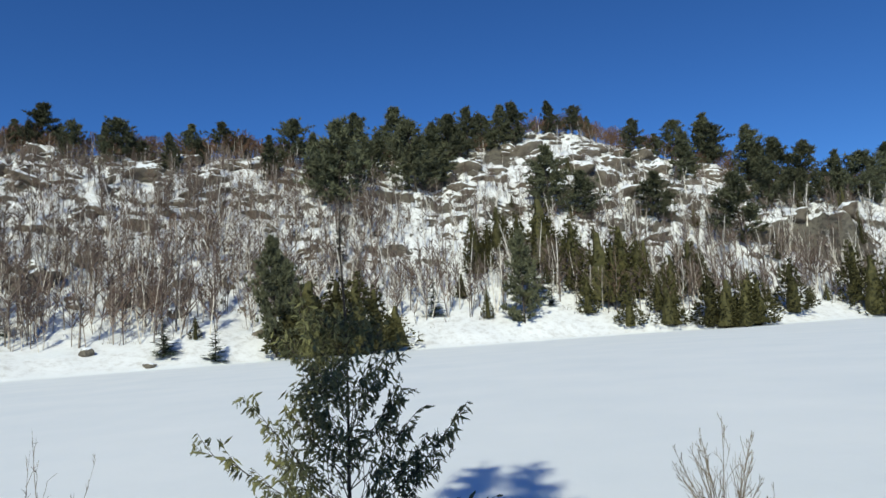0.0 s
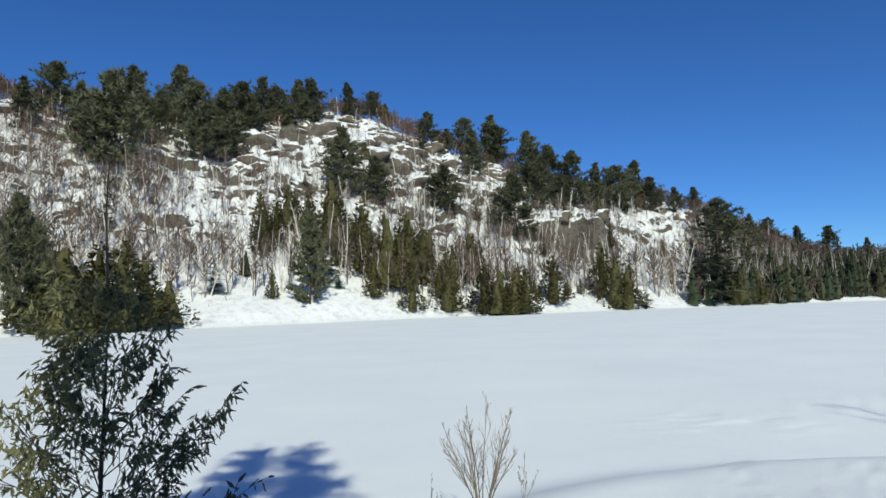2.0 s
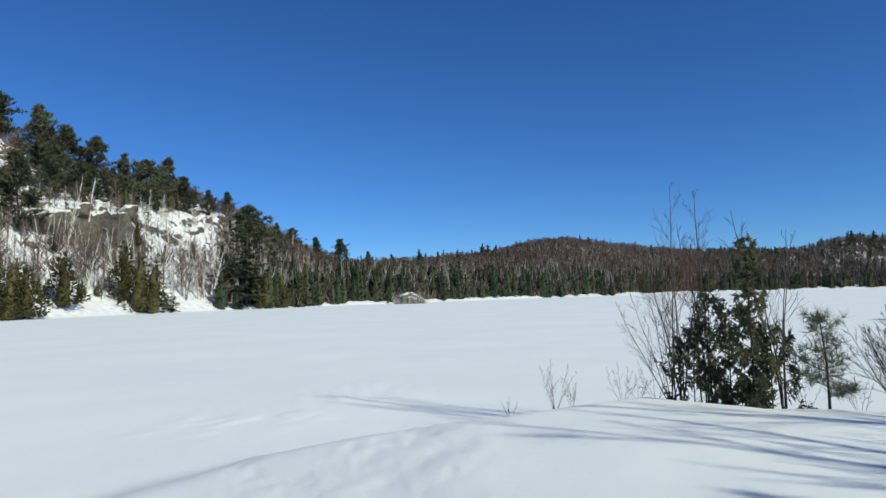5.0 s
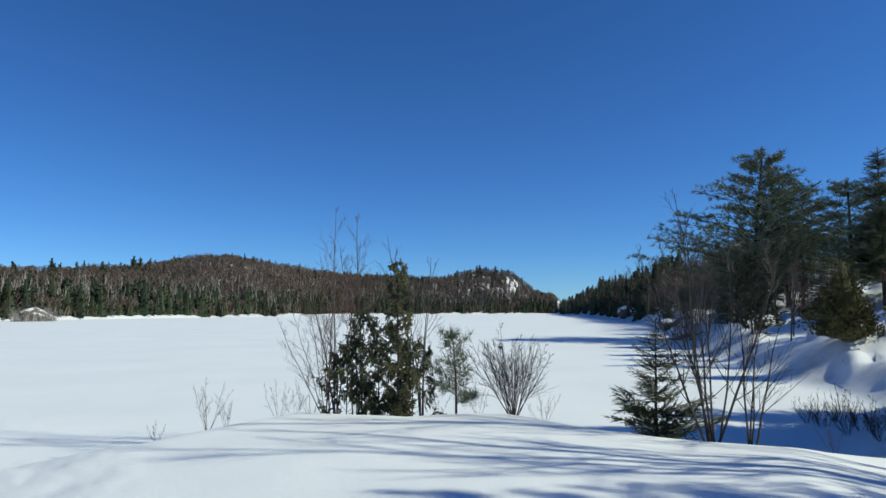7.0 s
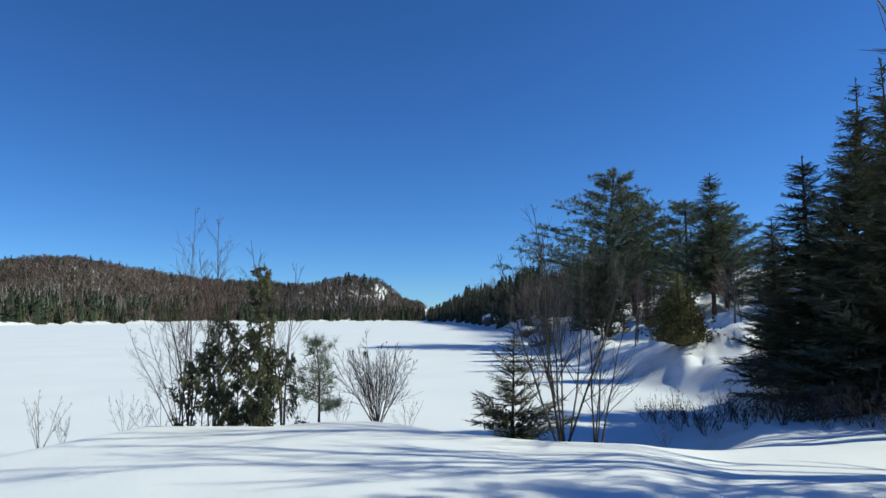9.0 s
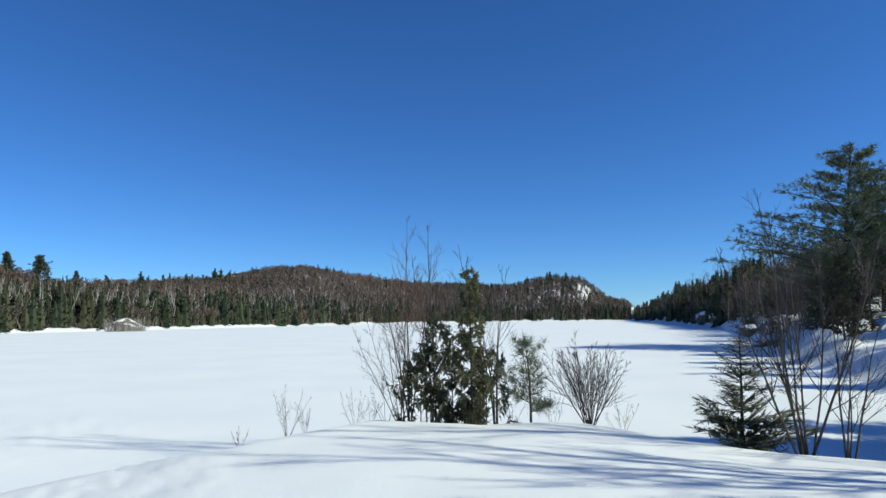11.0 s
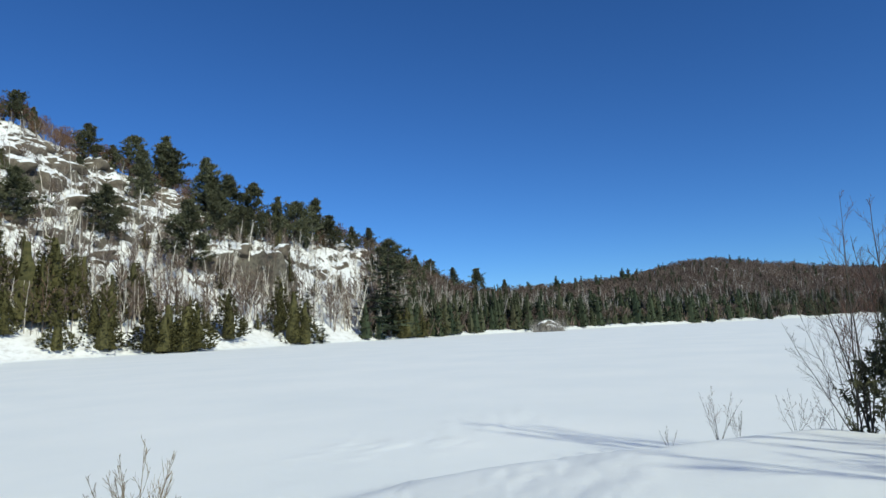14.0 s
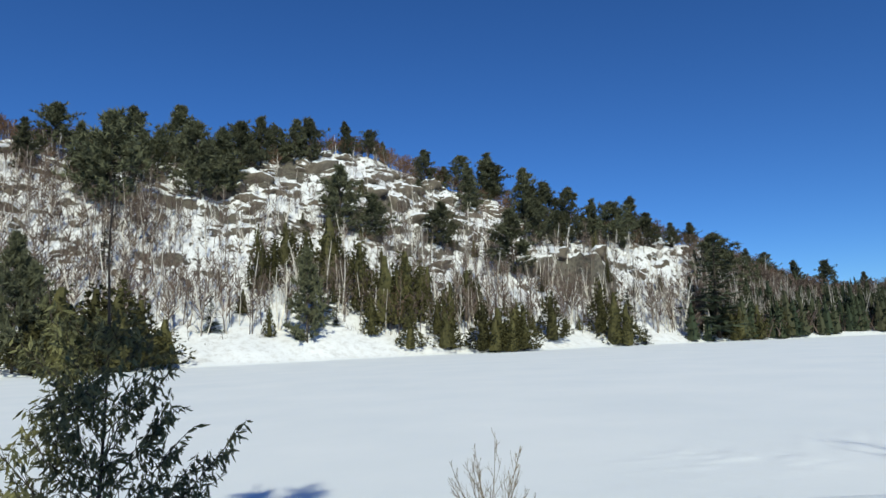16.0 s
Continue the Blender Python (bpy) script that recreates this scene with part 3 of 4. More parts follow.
def cedar_tree(seed, h, wide=0.3, clumps=420, low=0.02, leaf=0.066, columns=1):
    """White cedar: a dense, ragged cone of upright sprays round one or more stems."""
    r = np.random.default_rng(seed)
    trunk, crown = Geo(), Geo()
    cs, ws = [], []
    for c in range(columns):
        ox, oy = (r.uniform(-0.12, 0.12, 2) * h) if columns > 1 else (0, 0)
        hh = h * (1 if c == 0 else r.uniform(0.65, 0.92))
        trunk.tube(wander((ox, oy, -0.05 * h), (r.normal(0, 0.03), r.normal(0, 0.03), 1), hh, 4, 0.01, r), np.linspace(0.014 * h, 0.003 * h, 5), 5)
        core = np.linspace(0.02, 0.9, 7)
        crown.tube(np.stack([np.full(7, ox), np.full(7, oy), core * hh], 1) + r.normal(0, 0.01, (7, 3)) * h, hh * wide * 0.21 * (1 - core) ** 0.72 * r.uniform(0.85, 1.1, 7), 7)
        for _ in range(clumps // columns):
            t = low + (1 - low) * (1 - math.sqrt(r.uniform(0, 1)) * 0.995)
            rad = hh * wide * 0.5 * ((1 - t) ** 0.72) * (0.55 + 0.45 * min(1, t / 0.12)) * math.sqrt(r.uniform(0.35, 1.12)) * (1 + 0.22 * math.sin(7 * t + c) + r.normal(0, 0.08))
            a = r.uniform(0, 2 * np.pi)
            cs.append((ox + rad * np.cos(a), oy + rad * np.sin(a), hh * t))
            ws.append(unit((np.cos(a) * 0.8, np.sin(a) * 0.8, r.uniform(0.1, 0.9))))
    tufts(crown, np.array(cs), np.array(ws), leaf * h, 5, r, 0.46, 0.55)
    return trunk, crown


def kind(names, made, materials):
    """Meshes for one variant of a plant, from its Geos."""
    return [(names[i % 2], g.mesh(names[i % 2], materials[i % 2]), "") for i, g in enumerate(made)]


TC = ("trunk", "crown")


def stand(name, parts, x, y, h, model_h, label, category, group="", turn=None, sink=0.0, squash=1.0, z=None):
    s = h / model_h
    z = ground_z(x, y) if z is None else z
    m = Matrix.LocRotScale((x, y, z - sink), Euler((0, 0, rng.uniform(0, 6.28) if turn is None else turn)), (s * squash, s * squash, s))
    return thing(name, parts, m, label, category, group)


def top_height(bearing, dist, elevation):
    """Height of a tree at that place whose tip is seen at that elevation."""
    x, y = at(bearing, dist)
    return x, y, EYE + dist * math.tan(radians(elevation)) - ground_z(x, y)


RIDGE_PINE = [kind(TC, clump_pine(100 + i, 14, (0.74, 0.66, 0.86, 0.70, 0.80, 0.60, 0.76)[i], (0.04, 0.16, 0.08, 0.02, 0.2, 0.03, 0.1)[i], whorls=19, count=12, size=0.07, top=(0.7, 0.6, 0.55, 0.85, 0.5, 0.8, 0.65)[i]), (DARKBARK, PINE)) for i in range(7)]
HILL_SPRUCE = [kind(TC, spruce_tree(200 + i, 10, 14, (0.24, 0.2, 0.28)[i % 3], detail=0.85, gap=0.04), (DARKBARK, SPRUCE)) for i in range(5)]
SHORE_CEDAR = [kind(TC, cedar_tree(300 + i, 8, (0.5, 0.62, 0.45, 0.7)[i % 4], 430, leaf=0.052, columns=(1, 2, 1, 3)[i % 4]), (DARKBARK, CEDAR)) for i in range(6)]
HILL_BIRCH = [kind(TC, bare_tree(400 + i, 13, (1, 1, 2, 1, 3, 1)[i % 6], 12, 6, 0.0165, 0.3, 0.27, 0.12, 4, tilt=0.2, fine=1.7), (BIRCH, TWIG if i % 2 else BIRCH)) for i in range(10)]
HILL_GREY = [kind(TC, bare_tree(450 + i, 11, 1, 14, 8, 0.0125, 0.2, 0.34, 0.06, 4, fine=1.8), (GREYBARK, (TWIG, REDTWIG, TWIG)[i % 3])) for i in range(8)]

# pines along the ridge: bearing, elevations of tip and foot
RIDGE_WEST = [
    (34.4, 17.8, 15.3), (32.6, 19.2, 15.8), (30.7, 18.1, 15), (28, 18.2, 15.6), (27, 18.5, 15), (23.2, 17.8, 14.7), (21.5, 18.5, 15.8), (20.7, 17.1, 15.3), (18.9, 18.8, 15.9), (17.5, 17.8, 16.3), (15.2, 17.7, 13.9), (13.1, 19.2, 14.9), (11.1, 18, 13.2), (9.2, 19.1, 11.3),
    (7.6, 19.5, 14.8), (4.2, 20.1, 15.4), (2.3, 19, 12.3), (3.6, 18.4, 14.6), (-0.9, 19.2, 14.4), (0.4, 18.7, 12.7), (-2.6, 19.6, 15.6), (-5.6, 19.6, 15.7), (-7, 19.7, 15.6), (-3.7, 18.9, 15.9), (-10.2, 19.4, 16.3), (-12.1, 18.7, 16.2), (-13.5, 17.7, 15.7), (-9.5, 15.8, 9.6),
    (-17.2, 16.9, 13.8), (-16.6, 14.4, 12.7), (-20.1, 16.3, 12.7), (-22.6, 16.4, 12.3), (-23.4, 15.6, 12.2), (-21.1, 15.6, 11.2), (-18.5, 12.4, 8.0), (-24.8, 11.4, 5.6), (-12.6, 13.3, 8.6), (7, 17.7, 13.3), (33.2, 17.7, 15.5), (31.5, 17.5, 15.4), (26.3, 17.3, 15.1), (10.3, 17.3, 11.9),
    (5.7, 17.9, 14.2), (1.6, 17.5, 13), (-1.6, 18, 14.8), (-4.5, 18.7, 15.7)]
RIDGE_EAST = [
    (-25.8, 14.9, 10.4), (-28, 13.6, 8.5), (-30, 12.9, 8.1), (-31.7, 11.8, 7.6), (-33.2, 11.4, 7.3), (-35.1, 11.7, 7.6), (-36.3, 10.2, 7.3), (-38.1, 9.2, 6.9), (-39.8, 9.1, 6.9), (-41.5, 8.1, 2.6), (-43.8, 6.5, 4.2), (-45, 6.1, 4.1), (-47.2, 5.3, 3.5), (-49.1, 5.1, 3.2),
    (-51.5, 4, 3), (-27.2, 12.1, 7.9), (-29.2, 11, 7.6), (-34, 10.6, 7.4), (-26.7, 13.3, 9.6)]
# pines, spruces and cedars down the slope: bearing, elevations of tip and foot
SLOPE_PINES = [(-6.5, 8.7, 0.3), (15.1, 9.5, -1.3), (13.6, 7.2, -1.3)]
SLOPE_SPRUCES = [(1.4, 5.0, 1.3), (-9.0, 3.9, 1.5), (23.9, 3.1, -0.6), (20.0, 1.9, -1.3), (34.6, 3.7, 1.7), (25.1, 8.1, 6.1), (9.4, 10.3, 6.5), (-41.2, 8.0, -0.6), (-35.5, 1.2, -0.9), (-34.4, 4.1, -0.4), (-7.7, 7.3, 2.0)]
SHORE_CEDARS = [(8.1, 5.9, -1.5), (11.5, 6.0, -1.4), (9.8, 5.8, -1.4), (5.2, 3.0, -1.2), (6.6, 4.8, -1.3), (13.2, 5.0, -1.2), (-15.4, 2.8, -0.7), (-18.9, 2.9, -0.8), (-21.8, 3.7, -1.0), (-23.3, 3.2, -1.1), (-25.3, 3.3, -1.1), (-24.3, 3.0, -1.1),
                (-27.8, 4.0, -0.3), (-2.5, 9.3, 4.8), (-3.8, 9.7, 5.2), (-13.6, 8.3, 1.5), (-14.4, 7.2, 3.3), (-16.8, 7.0, 3.2), (21.5, 2.7, 0.6), (-42.6, 2.2, -0.8), (-45.7, 2.4, -0.7), (-44.0, 2.2, -0.8), (-17.8, 4.0, 0.4),
                (-20.4, 6.6, 1.9), (-21.4, 5.5, 1.8), (-8.9, 10.7, 6.3), (-12.0, 4.5, 0.6), (-11.2, 8.5, 5.1), (-32.0, 5.1, 0.1), (-33.4, 4.1, -0.9),
                (-2.4, 10.6, 5.9), (-5.1, 11.2, 6.8), (-6.5, 10.4, 5.5), (-8.8, 11.8, 5.0), (-11.1, 9.6, 2.7), (-14.9, 8.7, 2.3), (-16.4, 7.3, 1.6), (-18.7, 5.8, 1.0)]


def foot_distance(bearing, elevation):
    """How far off the ground is that shows at this elevation."""
    s, c = float(table(bearing, SHORE)), float(table(bearing, CREST))
    d = np.arange(s - 4, c, 0.5)
    up = height(-d * math.sin(radians(bearing)), d * math.cos(radians(bearing))) >= EYE + d * math.tan(radians(elevation))
    return float(d[np.argmax(up)]) + 0.4 if up.any() else c


for rows, models, mh, name, label in ((RIDGE_WEST, RIDGE_PINE, 14, "pine", "dark green pine on the snowy rocky ridge"), (RIDGE_EAST, RIDGE_PINE, 14, "pine", "dark green pine on the snowy rocky ridge"),
                                      (SLOPE_PINES, RIDGE_PINE, 14, "pine", "dark green pine at the foot of the snow slope"), (SLOPE_SPRUCES, HILL_SPRUCE, 10, "spruce", "dark spruce on the snowy hillside"),
                                      (SHORE_CEDARS, SHORE_CEDAR, 8, "cedar", "dense olive-brown cedar on the snowy shore")):
    for i, (b, e, foot) in enumerate(rows):
        x, y, h = top_height(b, min(foot_distance(b, foot), float(table(b, CREST)) + 3), e)
        broad = (0.8, 0.72, 0.75)[i] if rows is SLOPE_PINES else rng.uniform(1.05, 1.45) if name == "pine" else 1.3 if name == "spruce" else (1.5 if i < 6 else 1.45 if i < 13 else 1.1 if i < 30 else rng.uniform(0.7, 1.2))
        stand(name, models[i % len(models)], x, y, max(h, 2), mh, label, "tree", name + "s of the hillside", squash=broad)
for i, (b, d, u, x, y, z, s) in enumerate(scatter(40, -48, 38, (40, 2), 3, 1.04)):
    stand("pine", RIDGE_PINE[i % 7], x, y, rng.uniform(5, 8.5), 14, "dark green pine on the snowy rocky ridge", "tree", "pines of the hillside", z=z, squash=1.3)
for i, (b, d, u, x, y, z, s) in enumerate(scatter(46, -46, -1, (1.2, 2.4), 6)):
    stand("cedar", SHORE_CEDAR[i % 6], x, y, rng.uniform(3.5, 7.5), 8, "olive-brown cedar among birches on the snow slope", "tree", "cedars of the hillside", z=z, squash=rng.uniform(0.7, 1.15))
for i, (b, d, u, x, y, z, s) in enumerate(scatter(20, -46, 40, (1.0, 1.6), 6)):
    stand("spruce", HILL_SPRUCE[i % 5], x, y, rng.uniform(2.5, 5), 10, "small dark spruce on the snowy hillside", "tree", "spruces of the hillside", z=z)


def outcrops():
    """Humps and broken ledges of bedrock that stand out of the snow on the great hill."""
    geo = Geo()
    bm = bmesh.new()
    bmesh.ops.create_icosphere(bm, subdivisions=3, radius=1)
    ball = np.array([v.co[:] for v in bm.verts])
    faces = np.array([[v.index for v in f.verts] for f in bm.faces])
    bm.free()
    for count, left, right, spread, small, large, flat in ((170, -27, 2, (5, 1.5), 1.8, 7.5, 0.42), (60, -27, 13, (3.2, 1.3), 1.2, 4.0, 0.5), (95, 7, 42, (7, 1.3), 3.0, 10.0, 0.3), (110, 5, 42, (2.0, 1.6), 1.2, 4.0, 0.5), (60, -40, -27, (4, 1.5), 1.5, 5.0, 0.5)):
        for b, d, u, x, y, z, s in scatter(count, left, right, spread, 8, 1.0):
            w = 1.25 * (small + (large - small) * rng.uniform() ** 2.0)
            c = ball.copy()
            for _ in range(10):
                n, k = unit(rng.normal(0, 1, 3) * (1, 1, 0.7)), rng.uniform(0.5, 0.9)
                over = np.maximum(c @ n - k, 0)[:, None]
                c = c - n * over * 0.92
            lump = fbm(c[:, 0] * 2.1 + x, c[:, 1] * 2.1 + c[:, 2] * 1.7 + y, 3, 5) - 0.5
            c = c * (1 + 1.1 * lump)[:, None] * np.array([w / 2 * rng.uniform(0.8, 1.5), w * 0.36, w * flat * rng.uniform(0.5, 1.0)])
            a = radians(b + rng.normal(0, 22))
            turned = np.stack([c[:, 0] * math.cos(a) - c[:, 1] * math.sin(a), c[:, 0] * math.sin(a) + c[:, 1] * math.cos(a), c[:, 2] + c[:, 0] * rng.normal(0, 0.2)], 1)
            geo.add(turned + np.array([x, y, z - 0.03 * w]), faces)
    return tagged(new("outcrops", geo.mesh("outcrops", LEDGE_ROCK, smooth=True)), "grey-brown bedrock humps and ledges capped with snow", "outcrops", kind="stuff")


outcrops()
# bare birches and grey hardwoods of the great hill
count = 0
for b, d, u, x, y, z, s in scatter(900, -47, 42, (1.0, 1.9), 9):
    dens = 1.0 if b < -9 else (0.35 if b < 6 else 0.6)
    if rng.uniform() > dens or u > 0.85 or count >= 300:
        continue
    birch = rng.uniform() < (0.8 if b < 14 else 0.4)
    models = HILL_BIRCH if birch else HILL_GREY
    h = rng.uniform(9, 15.5) * (1 - 0.45 * u)
    stand("birch" if birch else "bare_tree", models[count % len(models)], x, y, h, 13 if birch else 11, "leafless white-stemmed birch on the snow slope" if birch else "leafless grey hardwood on the snow slope",
          "tree", "bare trees of the hillside", z=z)
    count += 1


def far_bare(geo, stems, x, y, z, h, r, n=16, wide=0.02, bole=1.0, flare=True):
    p = np.array([x, y, z])
    top = p + np.array([r.normal(0, 0.09) * h, r.normal(0, 0.09) * h, h * bole])
    stems.tube(np.array([p, (p + top) / 2 + r.normal(0, 0.02, 3) * h, top]), [0.0115 * h, 0.009 * h, 0.004 * h], 3)
    t = r.uniform(0.3, 0.95, n)
    a = r.uniform(0, 2 * np.pi, n)
    base = p + (top - p) * t[:, None]
    way = np.stack([np.cos(a) * 0.75, np.sin(a) * 0.75, np.full(n, 0.85)], 1)
    geo.blades(base, way, h * (1.05 - t) * 0.55 + 0.08 * h, wide * h, r.normal(0, 1, (n, 3)), flare=flare)


def far_cone(geo, x, y, z, h, r, wide=0.3, n=34, fine=1.0):
    core = np.array([0.02, 0.3, 0.65, 0.97])
    geo.tube(np.stack([np.full(4, x), np.full(4, y), z + h * core], 1), h * wide * 0.33 * (1 - core) ** 0.8 + 0.01, 5)
    t = r.uniform(0.02, 1, n)
    a = r.uniform(0, 2 * np.pi, n)
    rad = h * wide * 0.5 * (1.02 - t) ** 0.8 * r.uniform(0.2, 0.8, n)
    base = np.stack([x + rad * np.cos(a), y + rad * np.sin(a), z + h * t * 0.93], 1)
    way = np.stack([np.cos(a), np.sin(a), r.uniform(-0.5, 0.5, n) + t], 1)
    ln = h * (0.10 + 0.14 * (1 - t)) * fine
    geo.blades(base, way, ln, ln * 0.7, r.normal(0, 1, (n, 3)))


# thin brush and saplings all over the hill
brush, saplings, sapling_stems = Geo(), Geo(), Geo()
for b, d, u, x, y, z, s in scatter(2600, -48, 44, (1.1, 1.0), 7, 1.08):
    if u < 0.45 and b > -8 and rng.uniform() < 0.6:
        continue
    n, hh = 9, rng.uniform(0.8, 2.4)
    a = rng.uniform(0, 6.28, n)
    base = np.array([x, y, z - 0.1]) + rng.normal(0, 0.6, (n, 3)) * (1, 1, 0)
    brush.blades(base, np.stack([np.cos(a) * 0.35, np.sin(a) * 0.35, np.ones(n)], 1), hh * rng.uniform(0.5, 1, n), 0.08, rng.normal(0, 1, (n, 3)))
for b, d, u, x, y, z, s in scatter(7600, -48, 44, (1.0, 1.25), 9, 1.1):
    thicket = value_noise(np.array(x * 0.05), np.array(y * 0.05), 81)
    keep = 0.5 if b < -24 else 0.75 if b < -9 else 0.55 if b < 4 else 1.0
    if b > -9 and u < 0.4:
        keep *= 0.6
    if b < 6 and u > 0.6 or b < -24 and u > 0.3:
        keep *= 0.35
    if rng.uniform() > keep * (0.45 + 1.0 * thicket):
        continue
    far_bare(saplings, sapling_stems, x, y, z, rng.uniform(4.5, 11.5) * (1 - (0.6 if b < 6 else 0.4) * u), rng, 19 if b < 4 else 24, 0.019, flare=False)
ridge = Geo()
for b, d, u, x, y, z, s in scatter(1500, -48, 44, (18, 1.2), 3, 1.07):
    far_bare(ridge, sapling_stems, x, y, z, rng.uniform(3, 6.5) + 3 * value_noise(np.array(x * 0.08), np.array(y * 0.08), 83), rng, 30, 0.022)
# reddish thickets in hollows of the slope: bearing, elevation, spread in bearing, number
for b0, e0, wide, number in ((20.0, 9.3, 2.0, 70), (24.5, 10.2, 1.5, 36), (14.5, 13.2, 1.6, 46), (29.0, 8.0, 2.0, 40), (-8.0, 8.5, 1.6, 40), (-13.0, 9.0, 1.8, 40), (33.0, 11.5, 2.0, 40)):
    for _ in range(number):
        b = b0 + rng.normal(0, wide)
        x, y = at(b, foot_distance(b, e0 + rng.normal(0, 0.7)))
        far_bare(ridge, sapling_stems, x, y, ground_z(x, y), rng.uniform(2.0, 4.5), rng, 26, 0.02)
stuff("ridge_brush", ridge, RED_BRUSH, "reddish-brown leafless brush between the ridge pines", "brush")
stuff("brush", brush, BRUSH, "thin grey and reddish brush on the snowy hill", "brush")
stuff("sapling_twigs", saplings, FAR_HARDWOOD, "leafless brown saplings on the snowy hill", "saplings")
stuff("sapling_stems", sapling_stems, SAPLING_BARK, "pale and brown stems of leafless saplings on the hill", "saplings")

# woods of the far shore and of the ridges behind
conifers, hardwood, stems = Geo(), Geo(), Geo()
for b, d, u, x, y, z, s in scatter(6500, -97.3, -39, (0.8, 1.15), 3, 1.04):
    if b > -52 and rng.uniform() < (b + 52) / 13 * 0.8:
        continue
    if -94.1 < b < -92.9 and 0.45 < u < 0.8 and rng.uniform() < 0.6:
        continue
    if d < s + 24 and rng.uniform() < 0.25 + 0.7 * value_noise(np.array(x * 0.04), np.array(y * 0.04), 85):
        far_cone(conifers, x, y, z, rng.uniform(4, 9) + 6 * rng.uniform() ** 2, rng, 0.5, 60, 0.7)
    elif rng.uniform() < 0.11 + 0.2 * (u < 0.3):
        far_cone(conifers, x, y, z, rng.uniform(6, 9.5), rng, 0.34, 26)
    else:
        far_bare(hardwood, stems, x, y, z, rng.uniform(6.5, 9), rng, 26, 0.03, 0.75)
for b, d, u, x, y, z, s in scatter(1500, -80, -56, (1.6, 1.0), 30, 1.03):
    far_bare(hardwood, stems, x, y, z, rng.uniform(6, 8.5), rng, 24, 0.034, 0.6)
for b, d, u, x, y, z, s in scatter(900, -97.2, -80, (1.4, 0.9), 20, 1.03):
    if -94.1 < b < -92.9 and 0.45 < u < 0.8 and rng.uniform() < 0.7:
        continue
    if rng.uniform() < 0.3:
        far_cone(conifers, x, y, z, rng.uniform(6, 10), rng, 0.4, 26)
    else:
        far_bare(hardwood, stems, x, y, z, rng.uniform(6.5, 9), rng, 24, 0.034, 0.75)
birches = Geo()
for b, d, u, x, y, z, s in scatter(900, -92, -40, (0.7, 3.5), 6, 1.0):
    h = rng.uniform(7, 12)
    foot, tip = np.array([x, y, z]), np.array([x + rng.normal(0, 0.12) * h, y + rng.normal(0, 0.12) * h, z + h])
    birches.tube(np.array([foot, (foot + tip) / 2 + rng.normal(0, 0.03, 3) * h, tip]), [0.014 * h, 0.011 * h, 0.003 * h], 3)
    for k in range(2):
        start = foot + (tip - foot) * rng.uniform(0.45, 0.7)
        birches.tube(np.array([start, start + rng.normal(0, 0.1, 3) * h + np.array([0, 0, 0.3 * h])]), [0.007 * h, 0.002 * h], 3)
stuff("far_birches", birches, PALE_BRUSH, "white leaning birch stems along the far shore", "woods")
under = Geo()
for b, d, u, x, y, z, s in scatter(9500, -97.3, -43, (0.85, 0.9), 6, 1.06):
    if -94.1 < b < -92.9 and 0.45 < u < 0.8 and rng.uniform() < 0.7:
        continue
    n = 7
    a = rng.uniform(0, 6.28, n)
    base = np.array([x, y, z - 0.2]) + rng.normal(0, 1.6, (n, 3)) * (1, 1, 0)
    under.blades(base, np.stack([np.cos(a) * 0.4, np.sin(a) * 0.4, np.ones(n)], 1), rng.uniform(2.5, 6, n), 0.5, rng.normal(0, 1, (n, 3)))
stuff("undergrowth", under, FAR_HARDWOOD, "brown leafless undergrowth of the distant woods", "woods")
for b, e in ((-56.1, 4.1), (-59.5, 4.0), (-61.7, 4.5), (-62.2, 4.4), (-64.8, 4.4), (-90.6, 4.1), (-85.5, 3.2), (-92.0, 4.0)):
    d = float(table(b, CREST)) * 0.93
    x, y, h = top_height(b, d, e)
    far_cone(conifers, x, y, ground_z(x, y), max(h, 6), rng, 0.5, 60)
for b, d, u, x, y, z, s in scatter(620, -108, -97.6, (0.8, 1.1), 4):
    if d < 140:
        continue
    if rng.uniform() < 0.55:
        far_cone(conifers, x, y, z, rng.uniform(6, 11), rng, 0.42, 70, 0.6)
    else:
        far_bare(hardwood, stems, x, y, z, rng.uniform(5, 9), rng, 24, 0.012)
for b, d, u, x, y, z, s in scatter(650, -116, -101, (1.6, 0.9), 12, 1.05):
    if d > 75:
        far_bare(hardwood, stems, x, y, z, rng.uniform(4, 7.5), rng, 30, 0.011)
stuff("far_conifers", conifers, FAR_CONIFER, "dark evergreen woods along the far shore", "woods")
stuff("far_bare_crowns", hardwood, FAR_HARDWOOD, "bare brown hardwood crowns on distant hills", "woods")
stuff("far_stems", stems, FAR_BIRCH, "pale birch stems in the distant woods", "woods")

# ---- the point on the right-hand shore ----
BIG_PINE = [kind(TC, pine_tree(500 + i, 16, 18, 0.16, (0.44, 0.40)[i % 2], 7.0, 0.029, 0.32, 0.11, taper=(1.0, 0.9)[i % 2]), (DARKBARK, TALL_PINE)) for i in range(2)]
BIG_SPRUCE = [kind(TC, spruce_tree(520 + i, 12, 50, 0.24, 0.03, 3.6, 0.2, 0.2), (DARKBARK, NEAR_SPRUCE)) for i in range(2)]
for i, (b, d, e) in enumerate(((-113.0, 62, 12.7), (-115.4, 64, 10.6), (-119.7, 58, 9.7), (-122.6, 55, 9.2))):
    x, y, h = top_height(b, d, e)
    stand("pine", BIG_PINE[i % 2], x, y, h, 16, "tall white pine with upswept boughs on the snowy point", "tree", "pines of the point", squash=1.4)
x, y, h = top_height(-121.6, 52, 11.9)
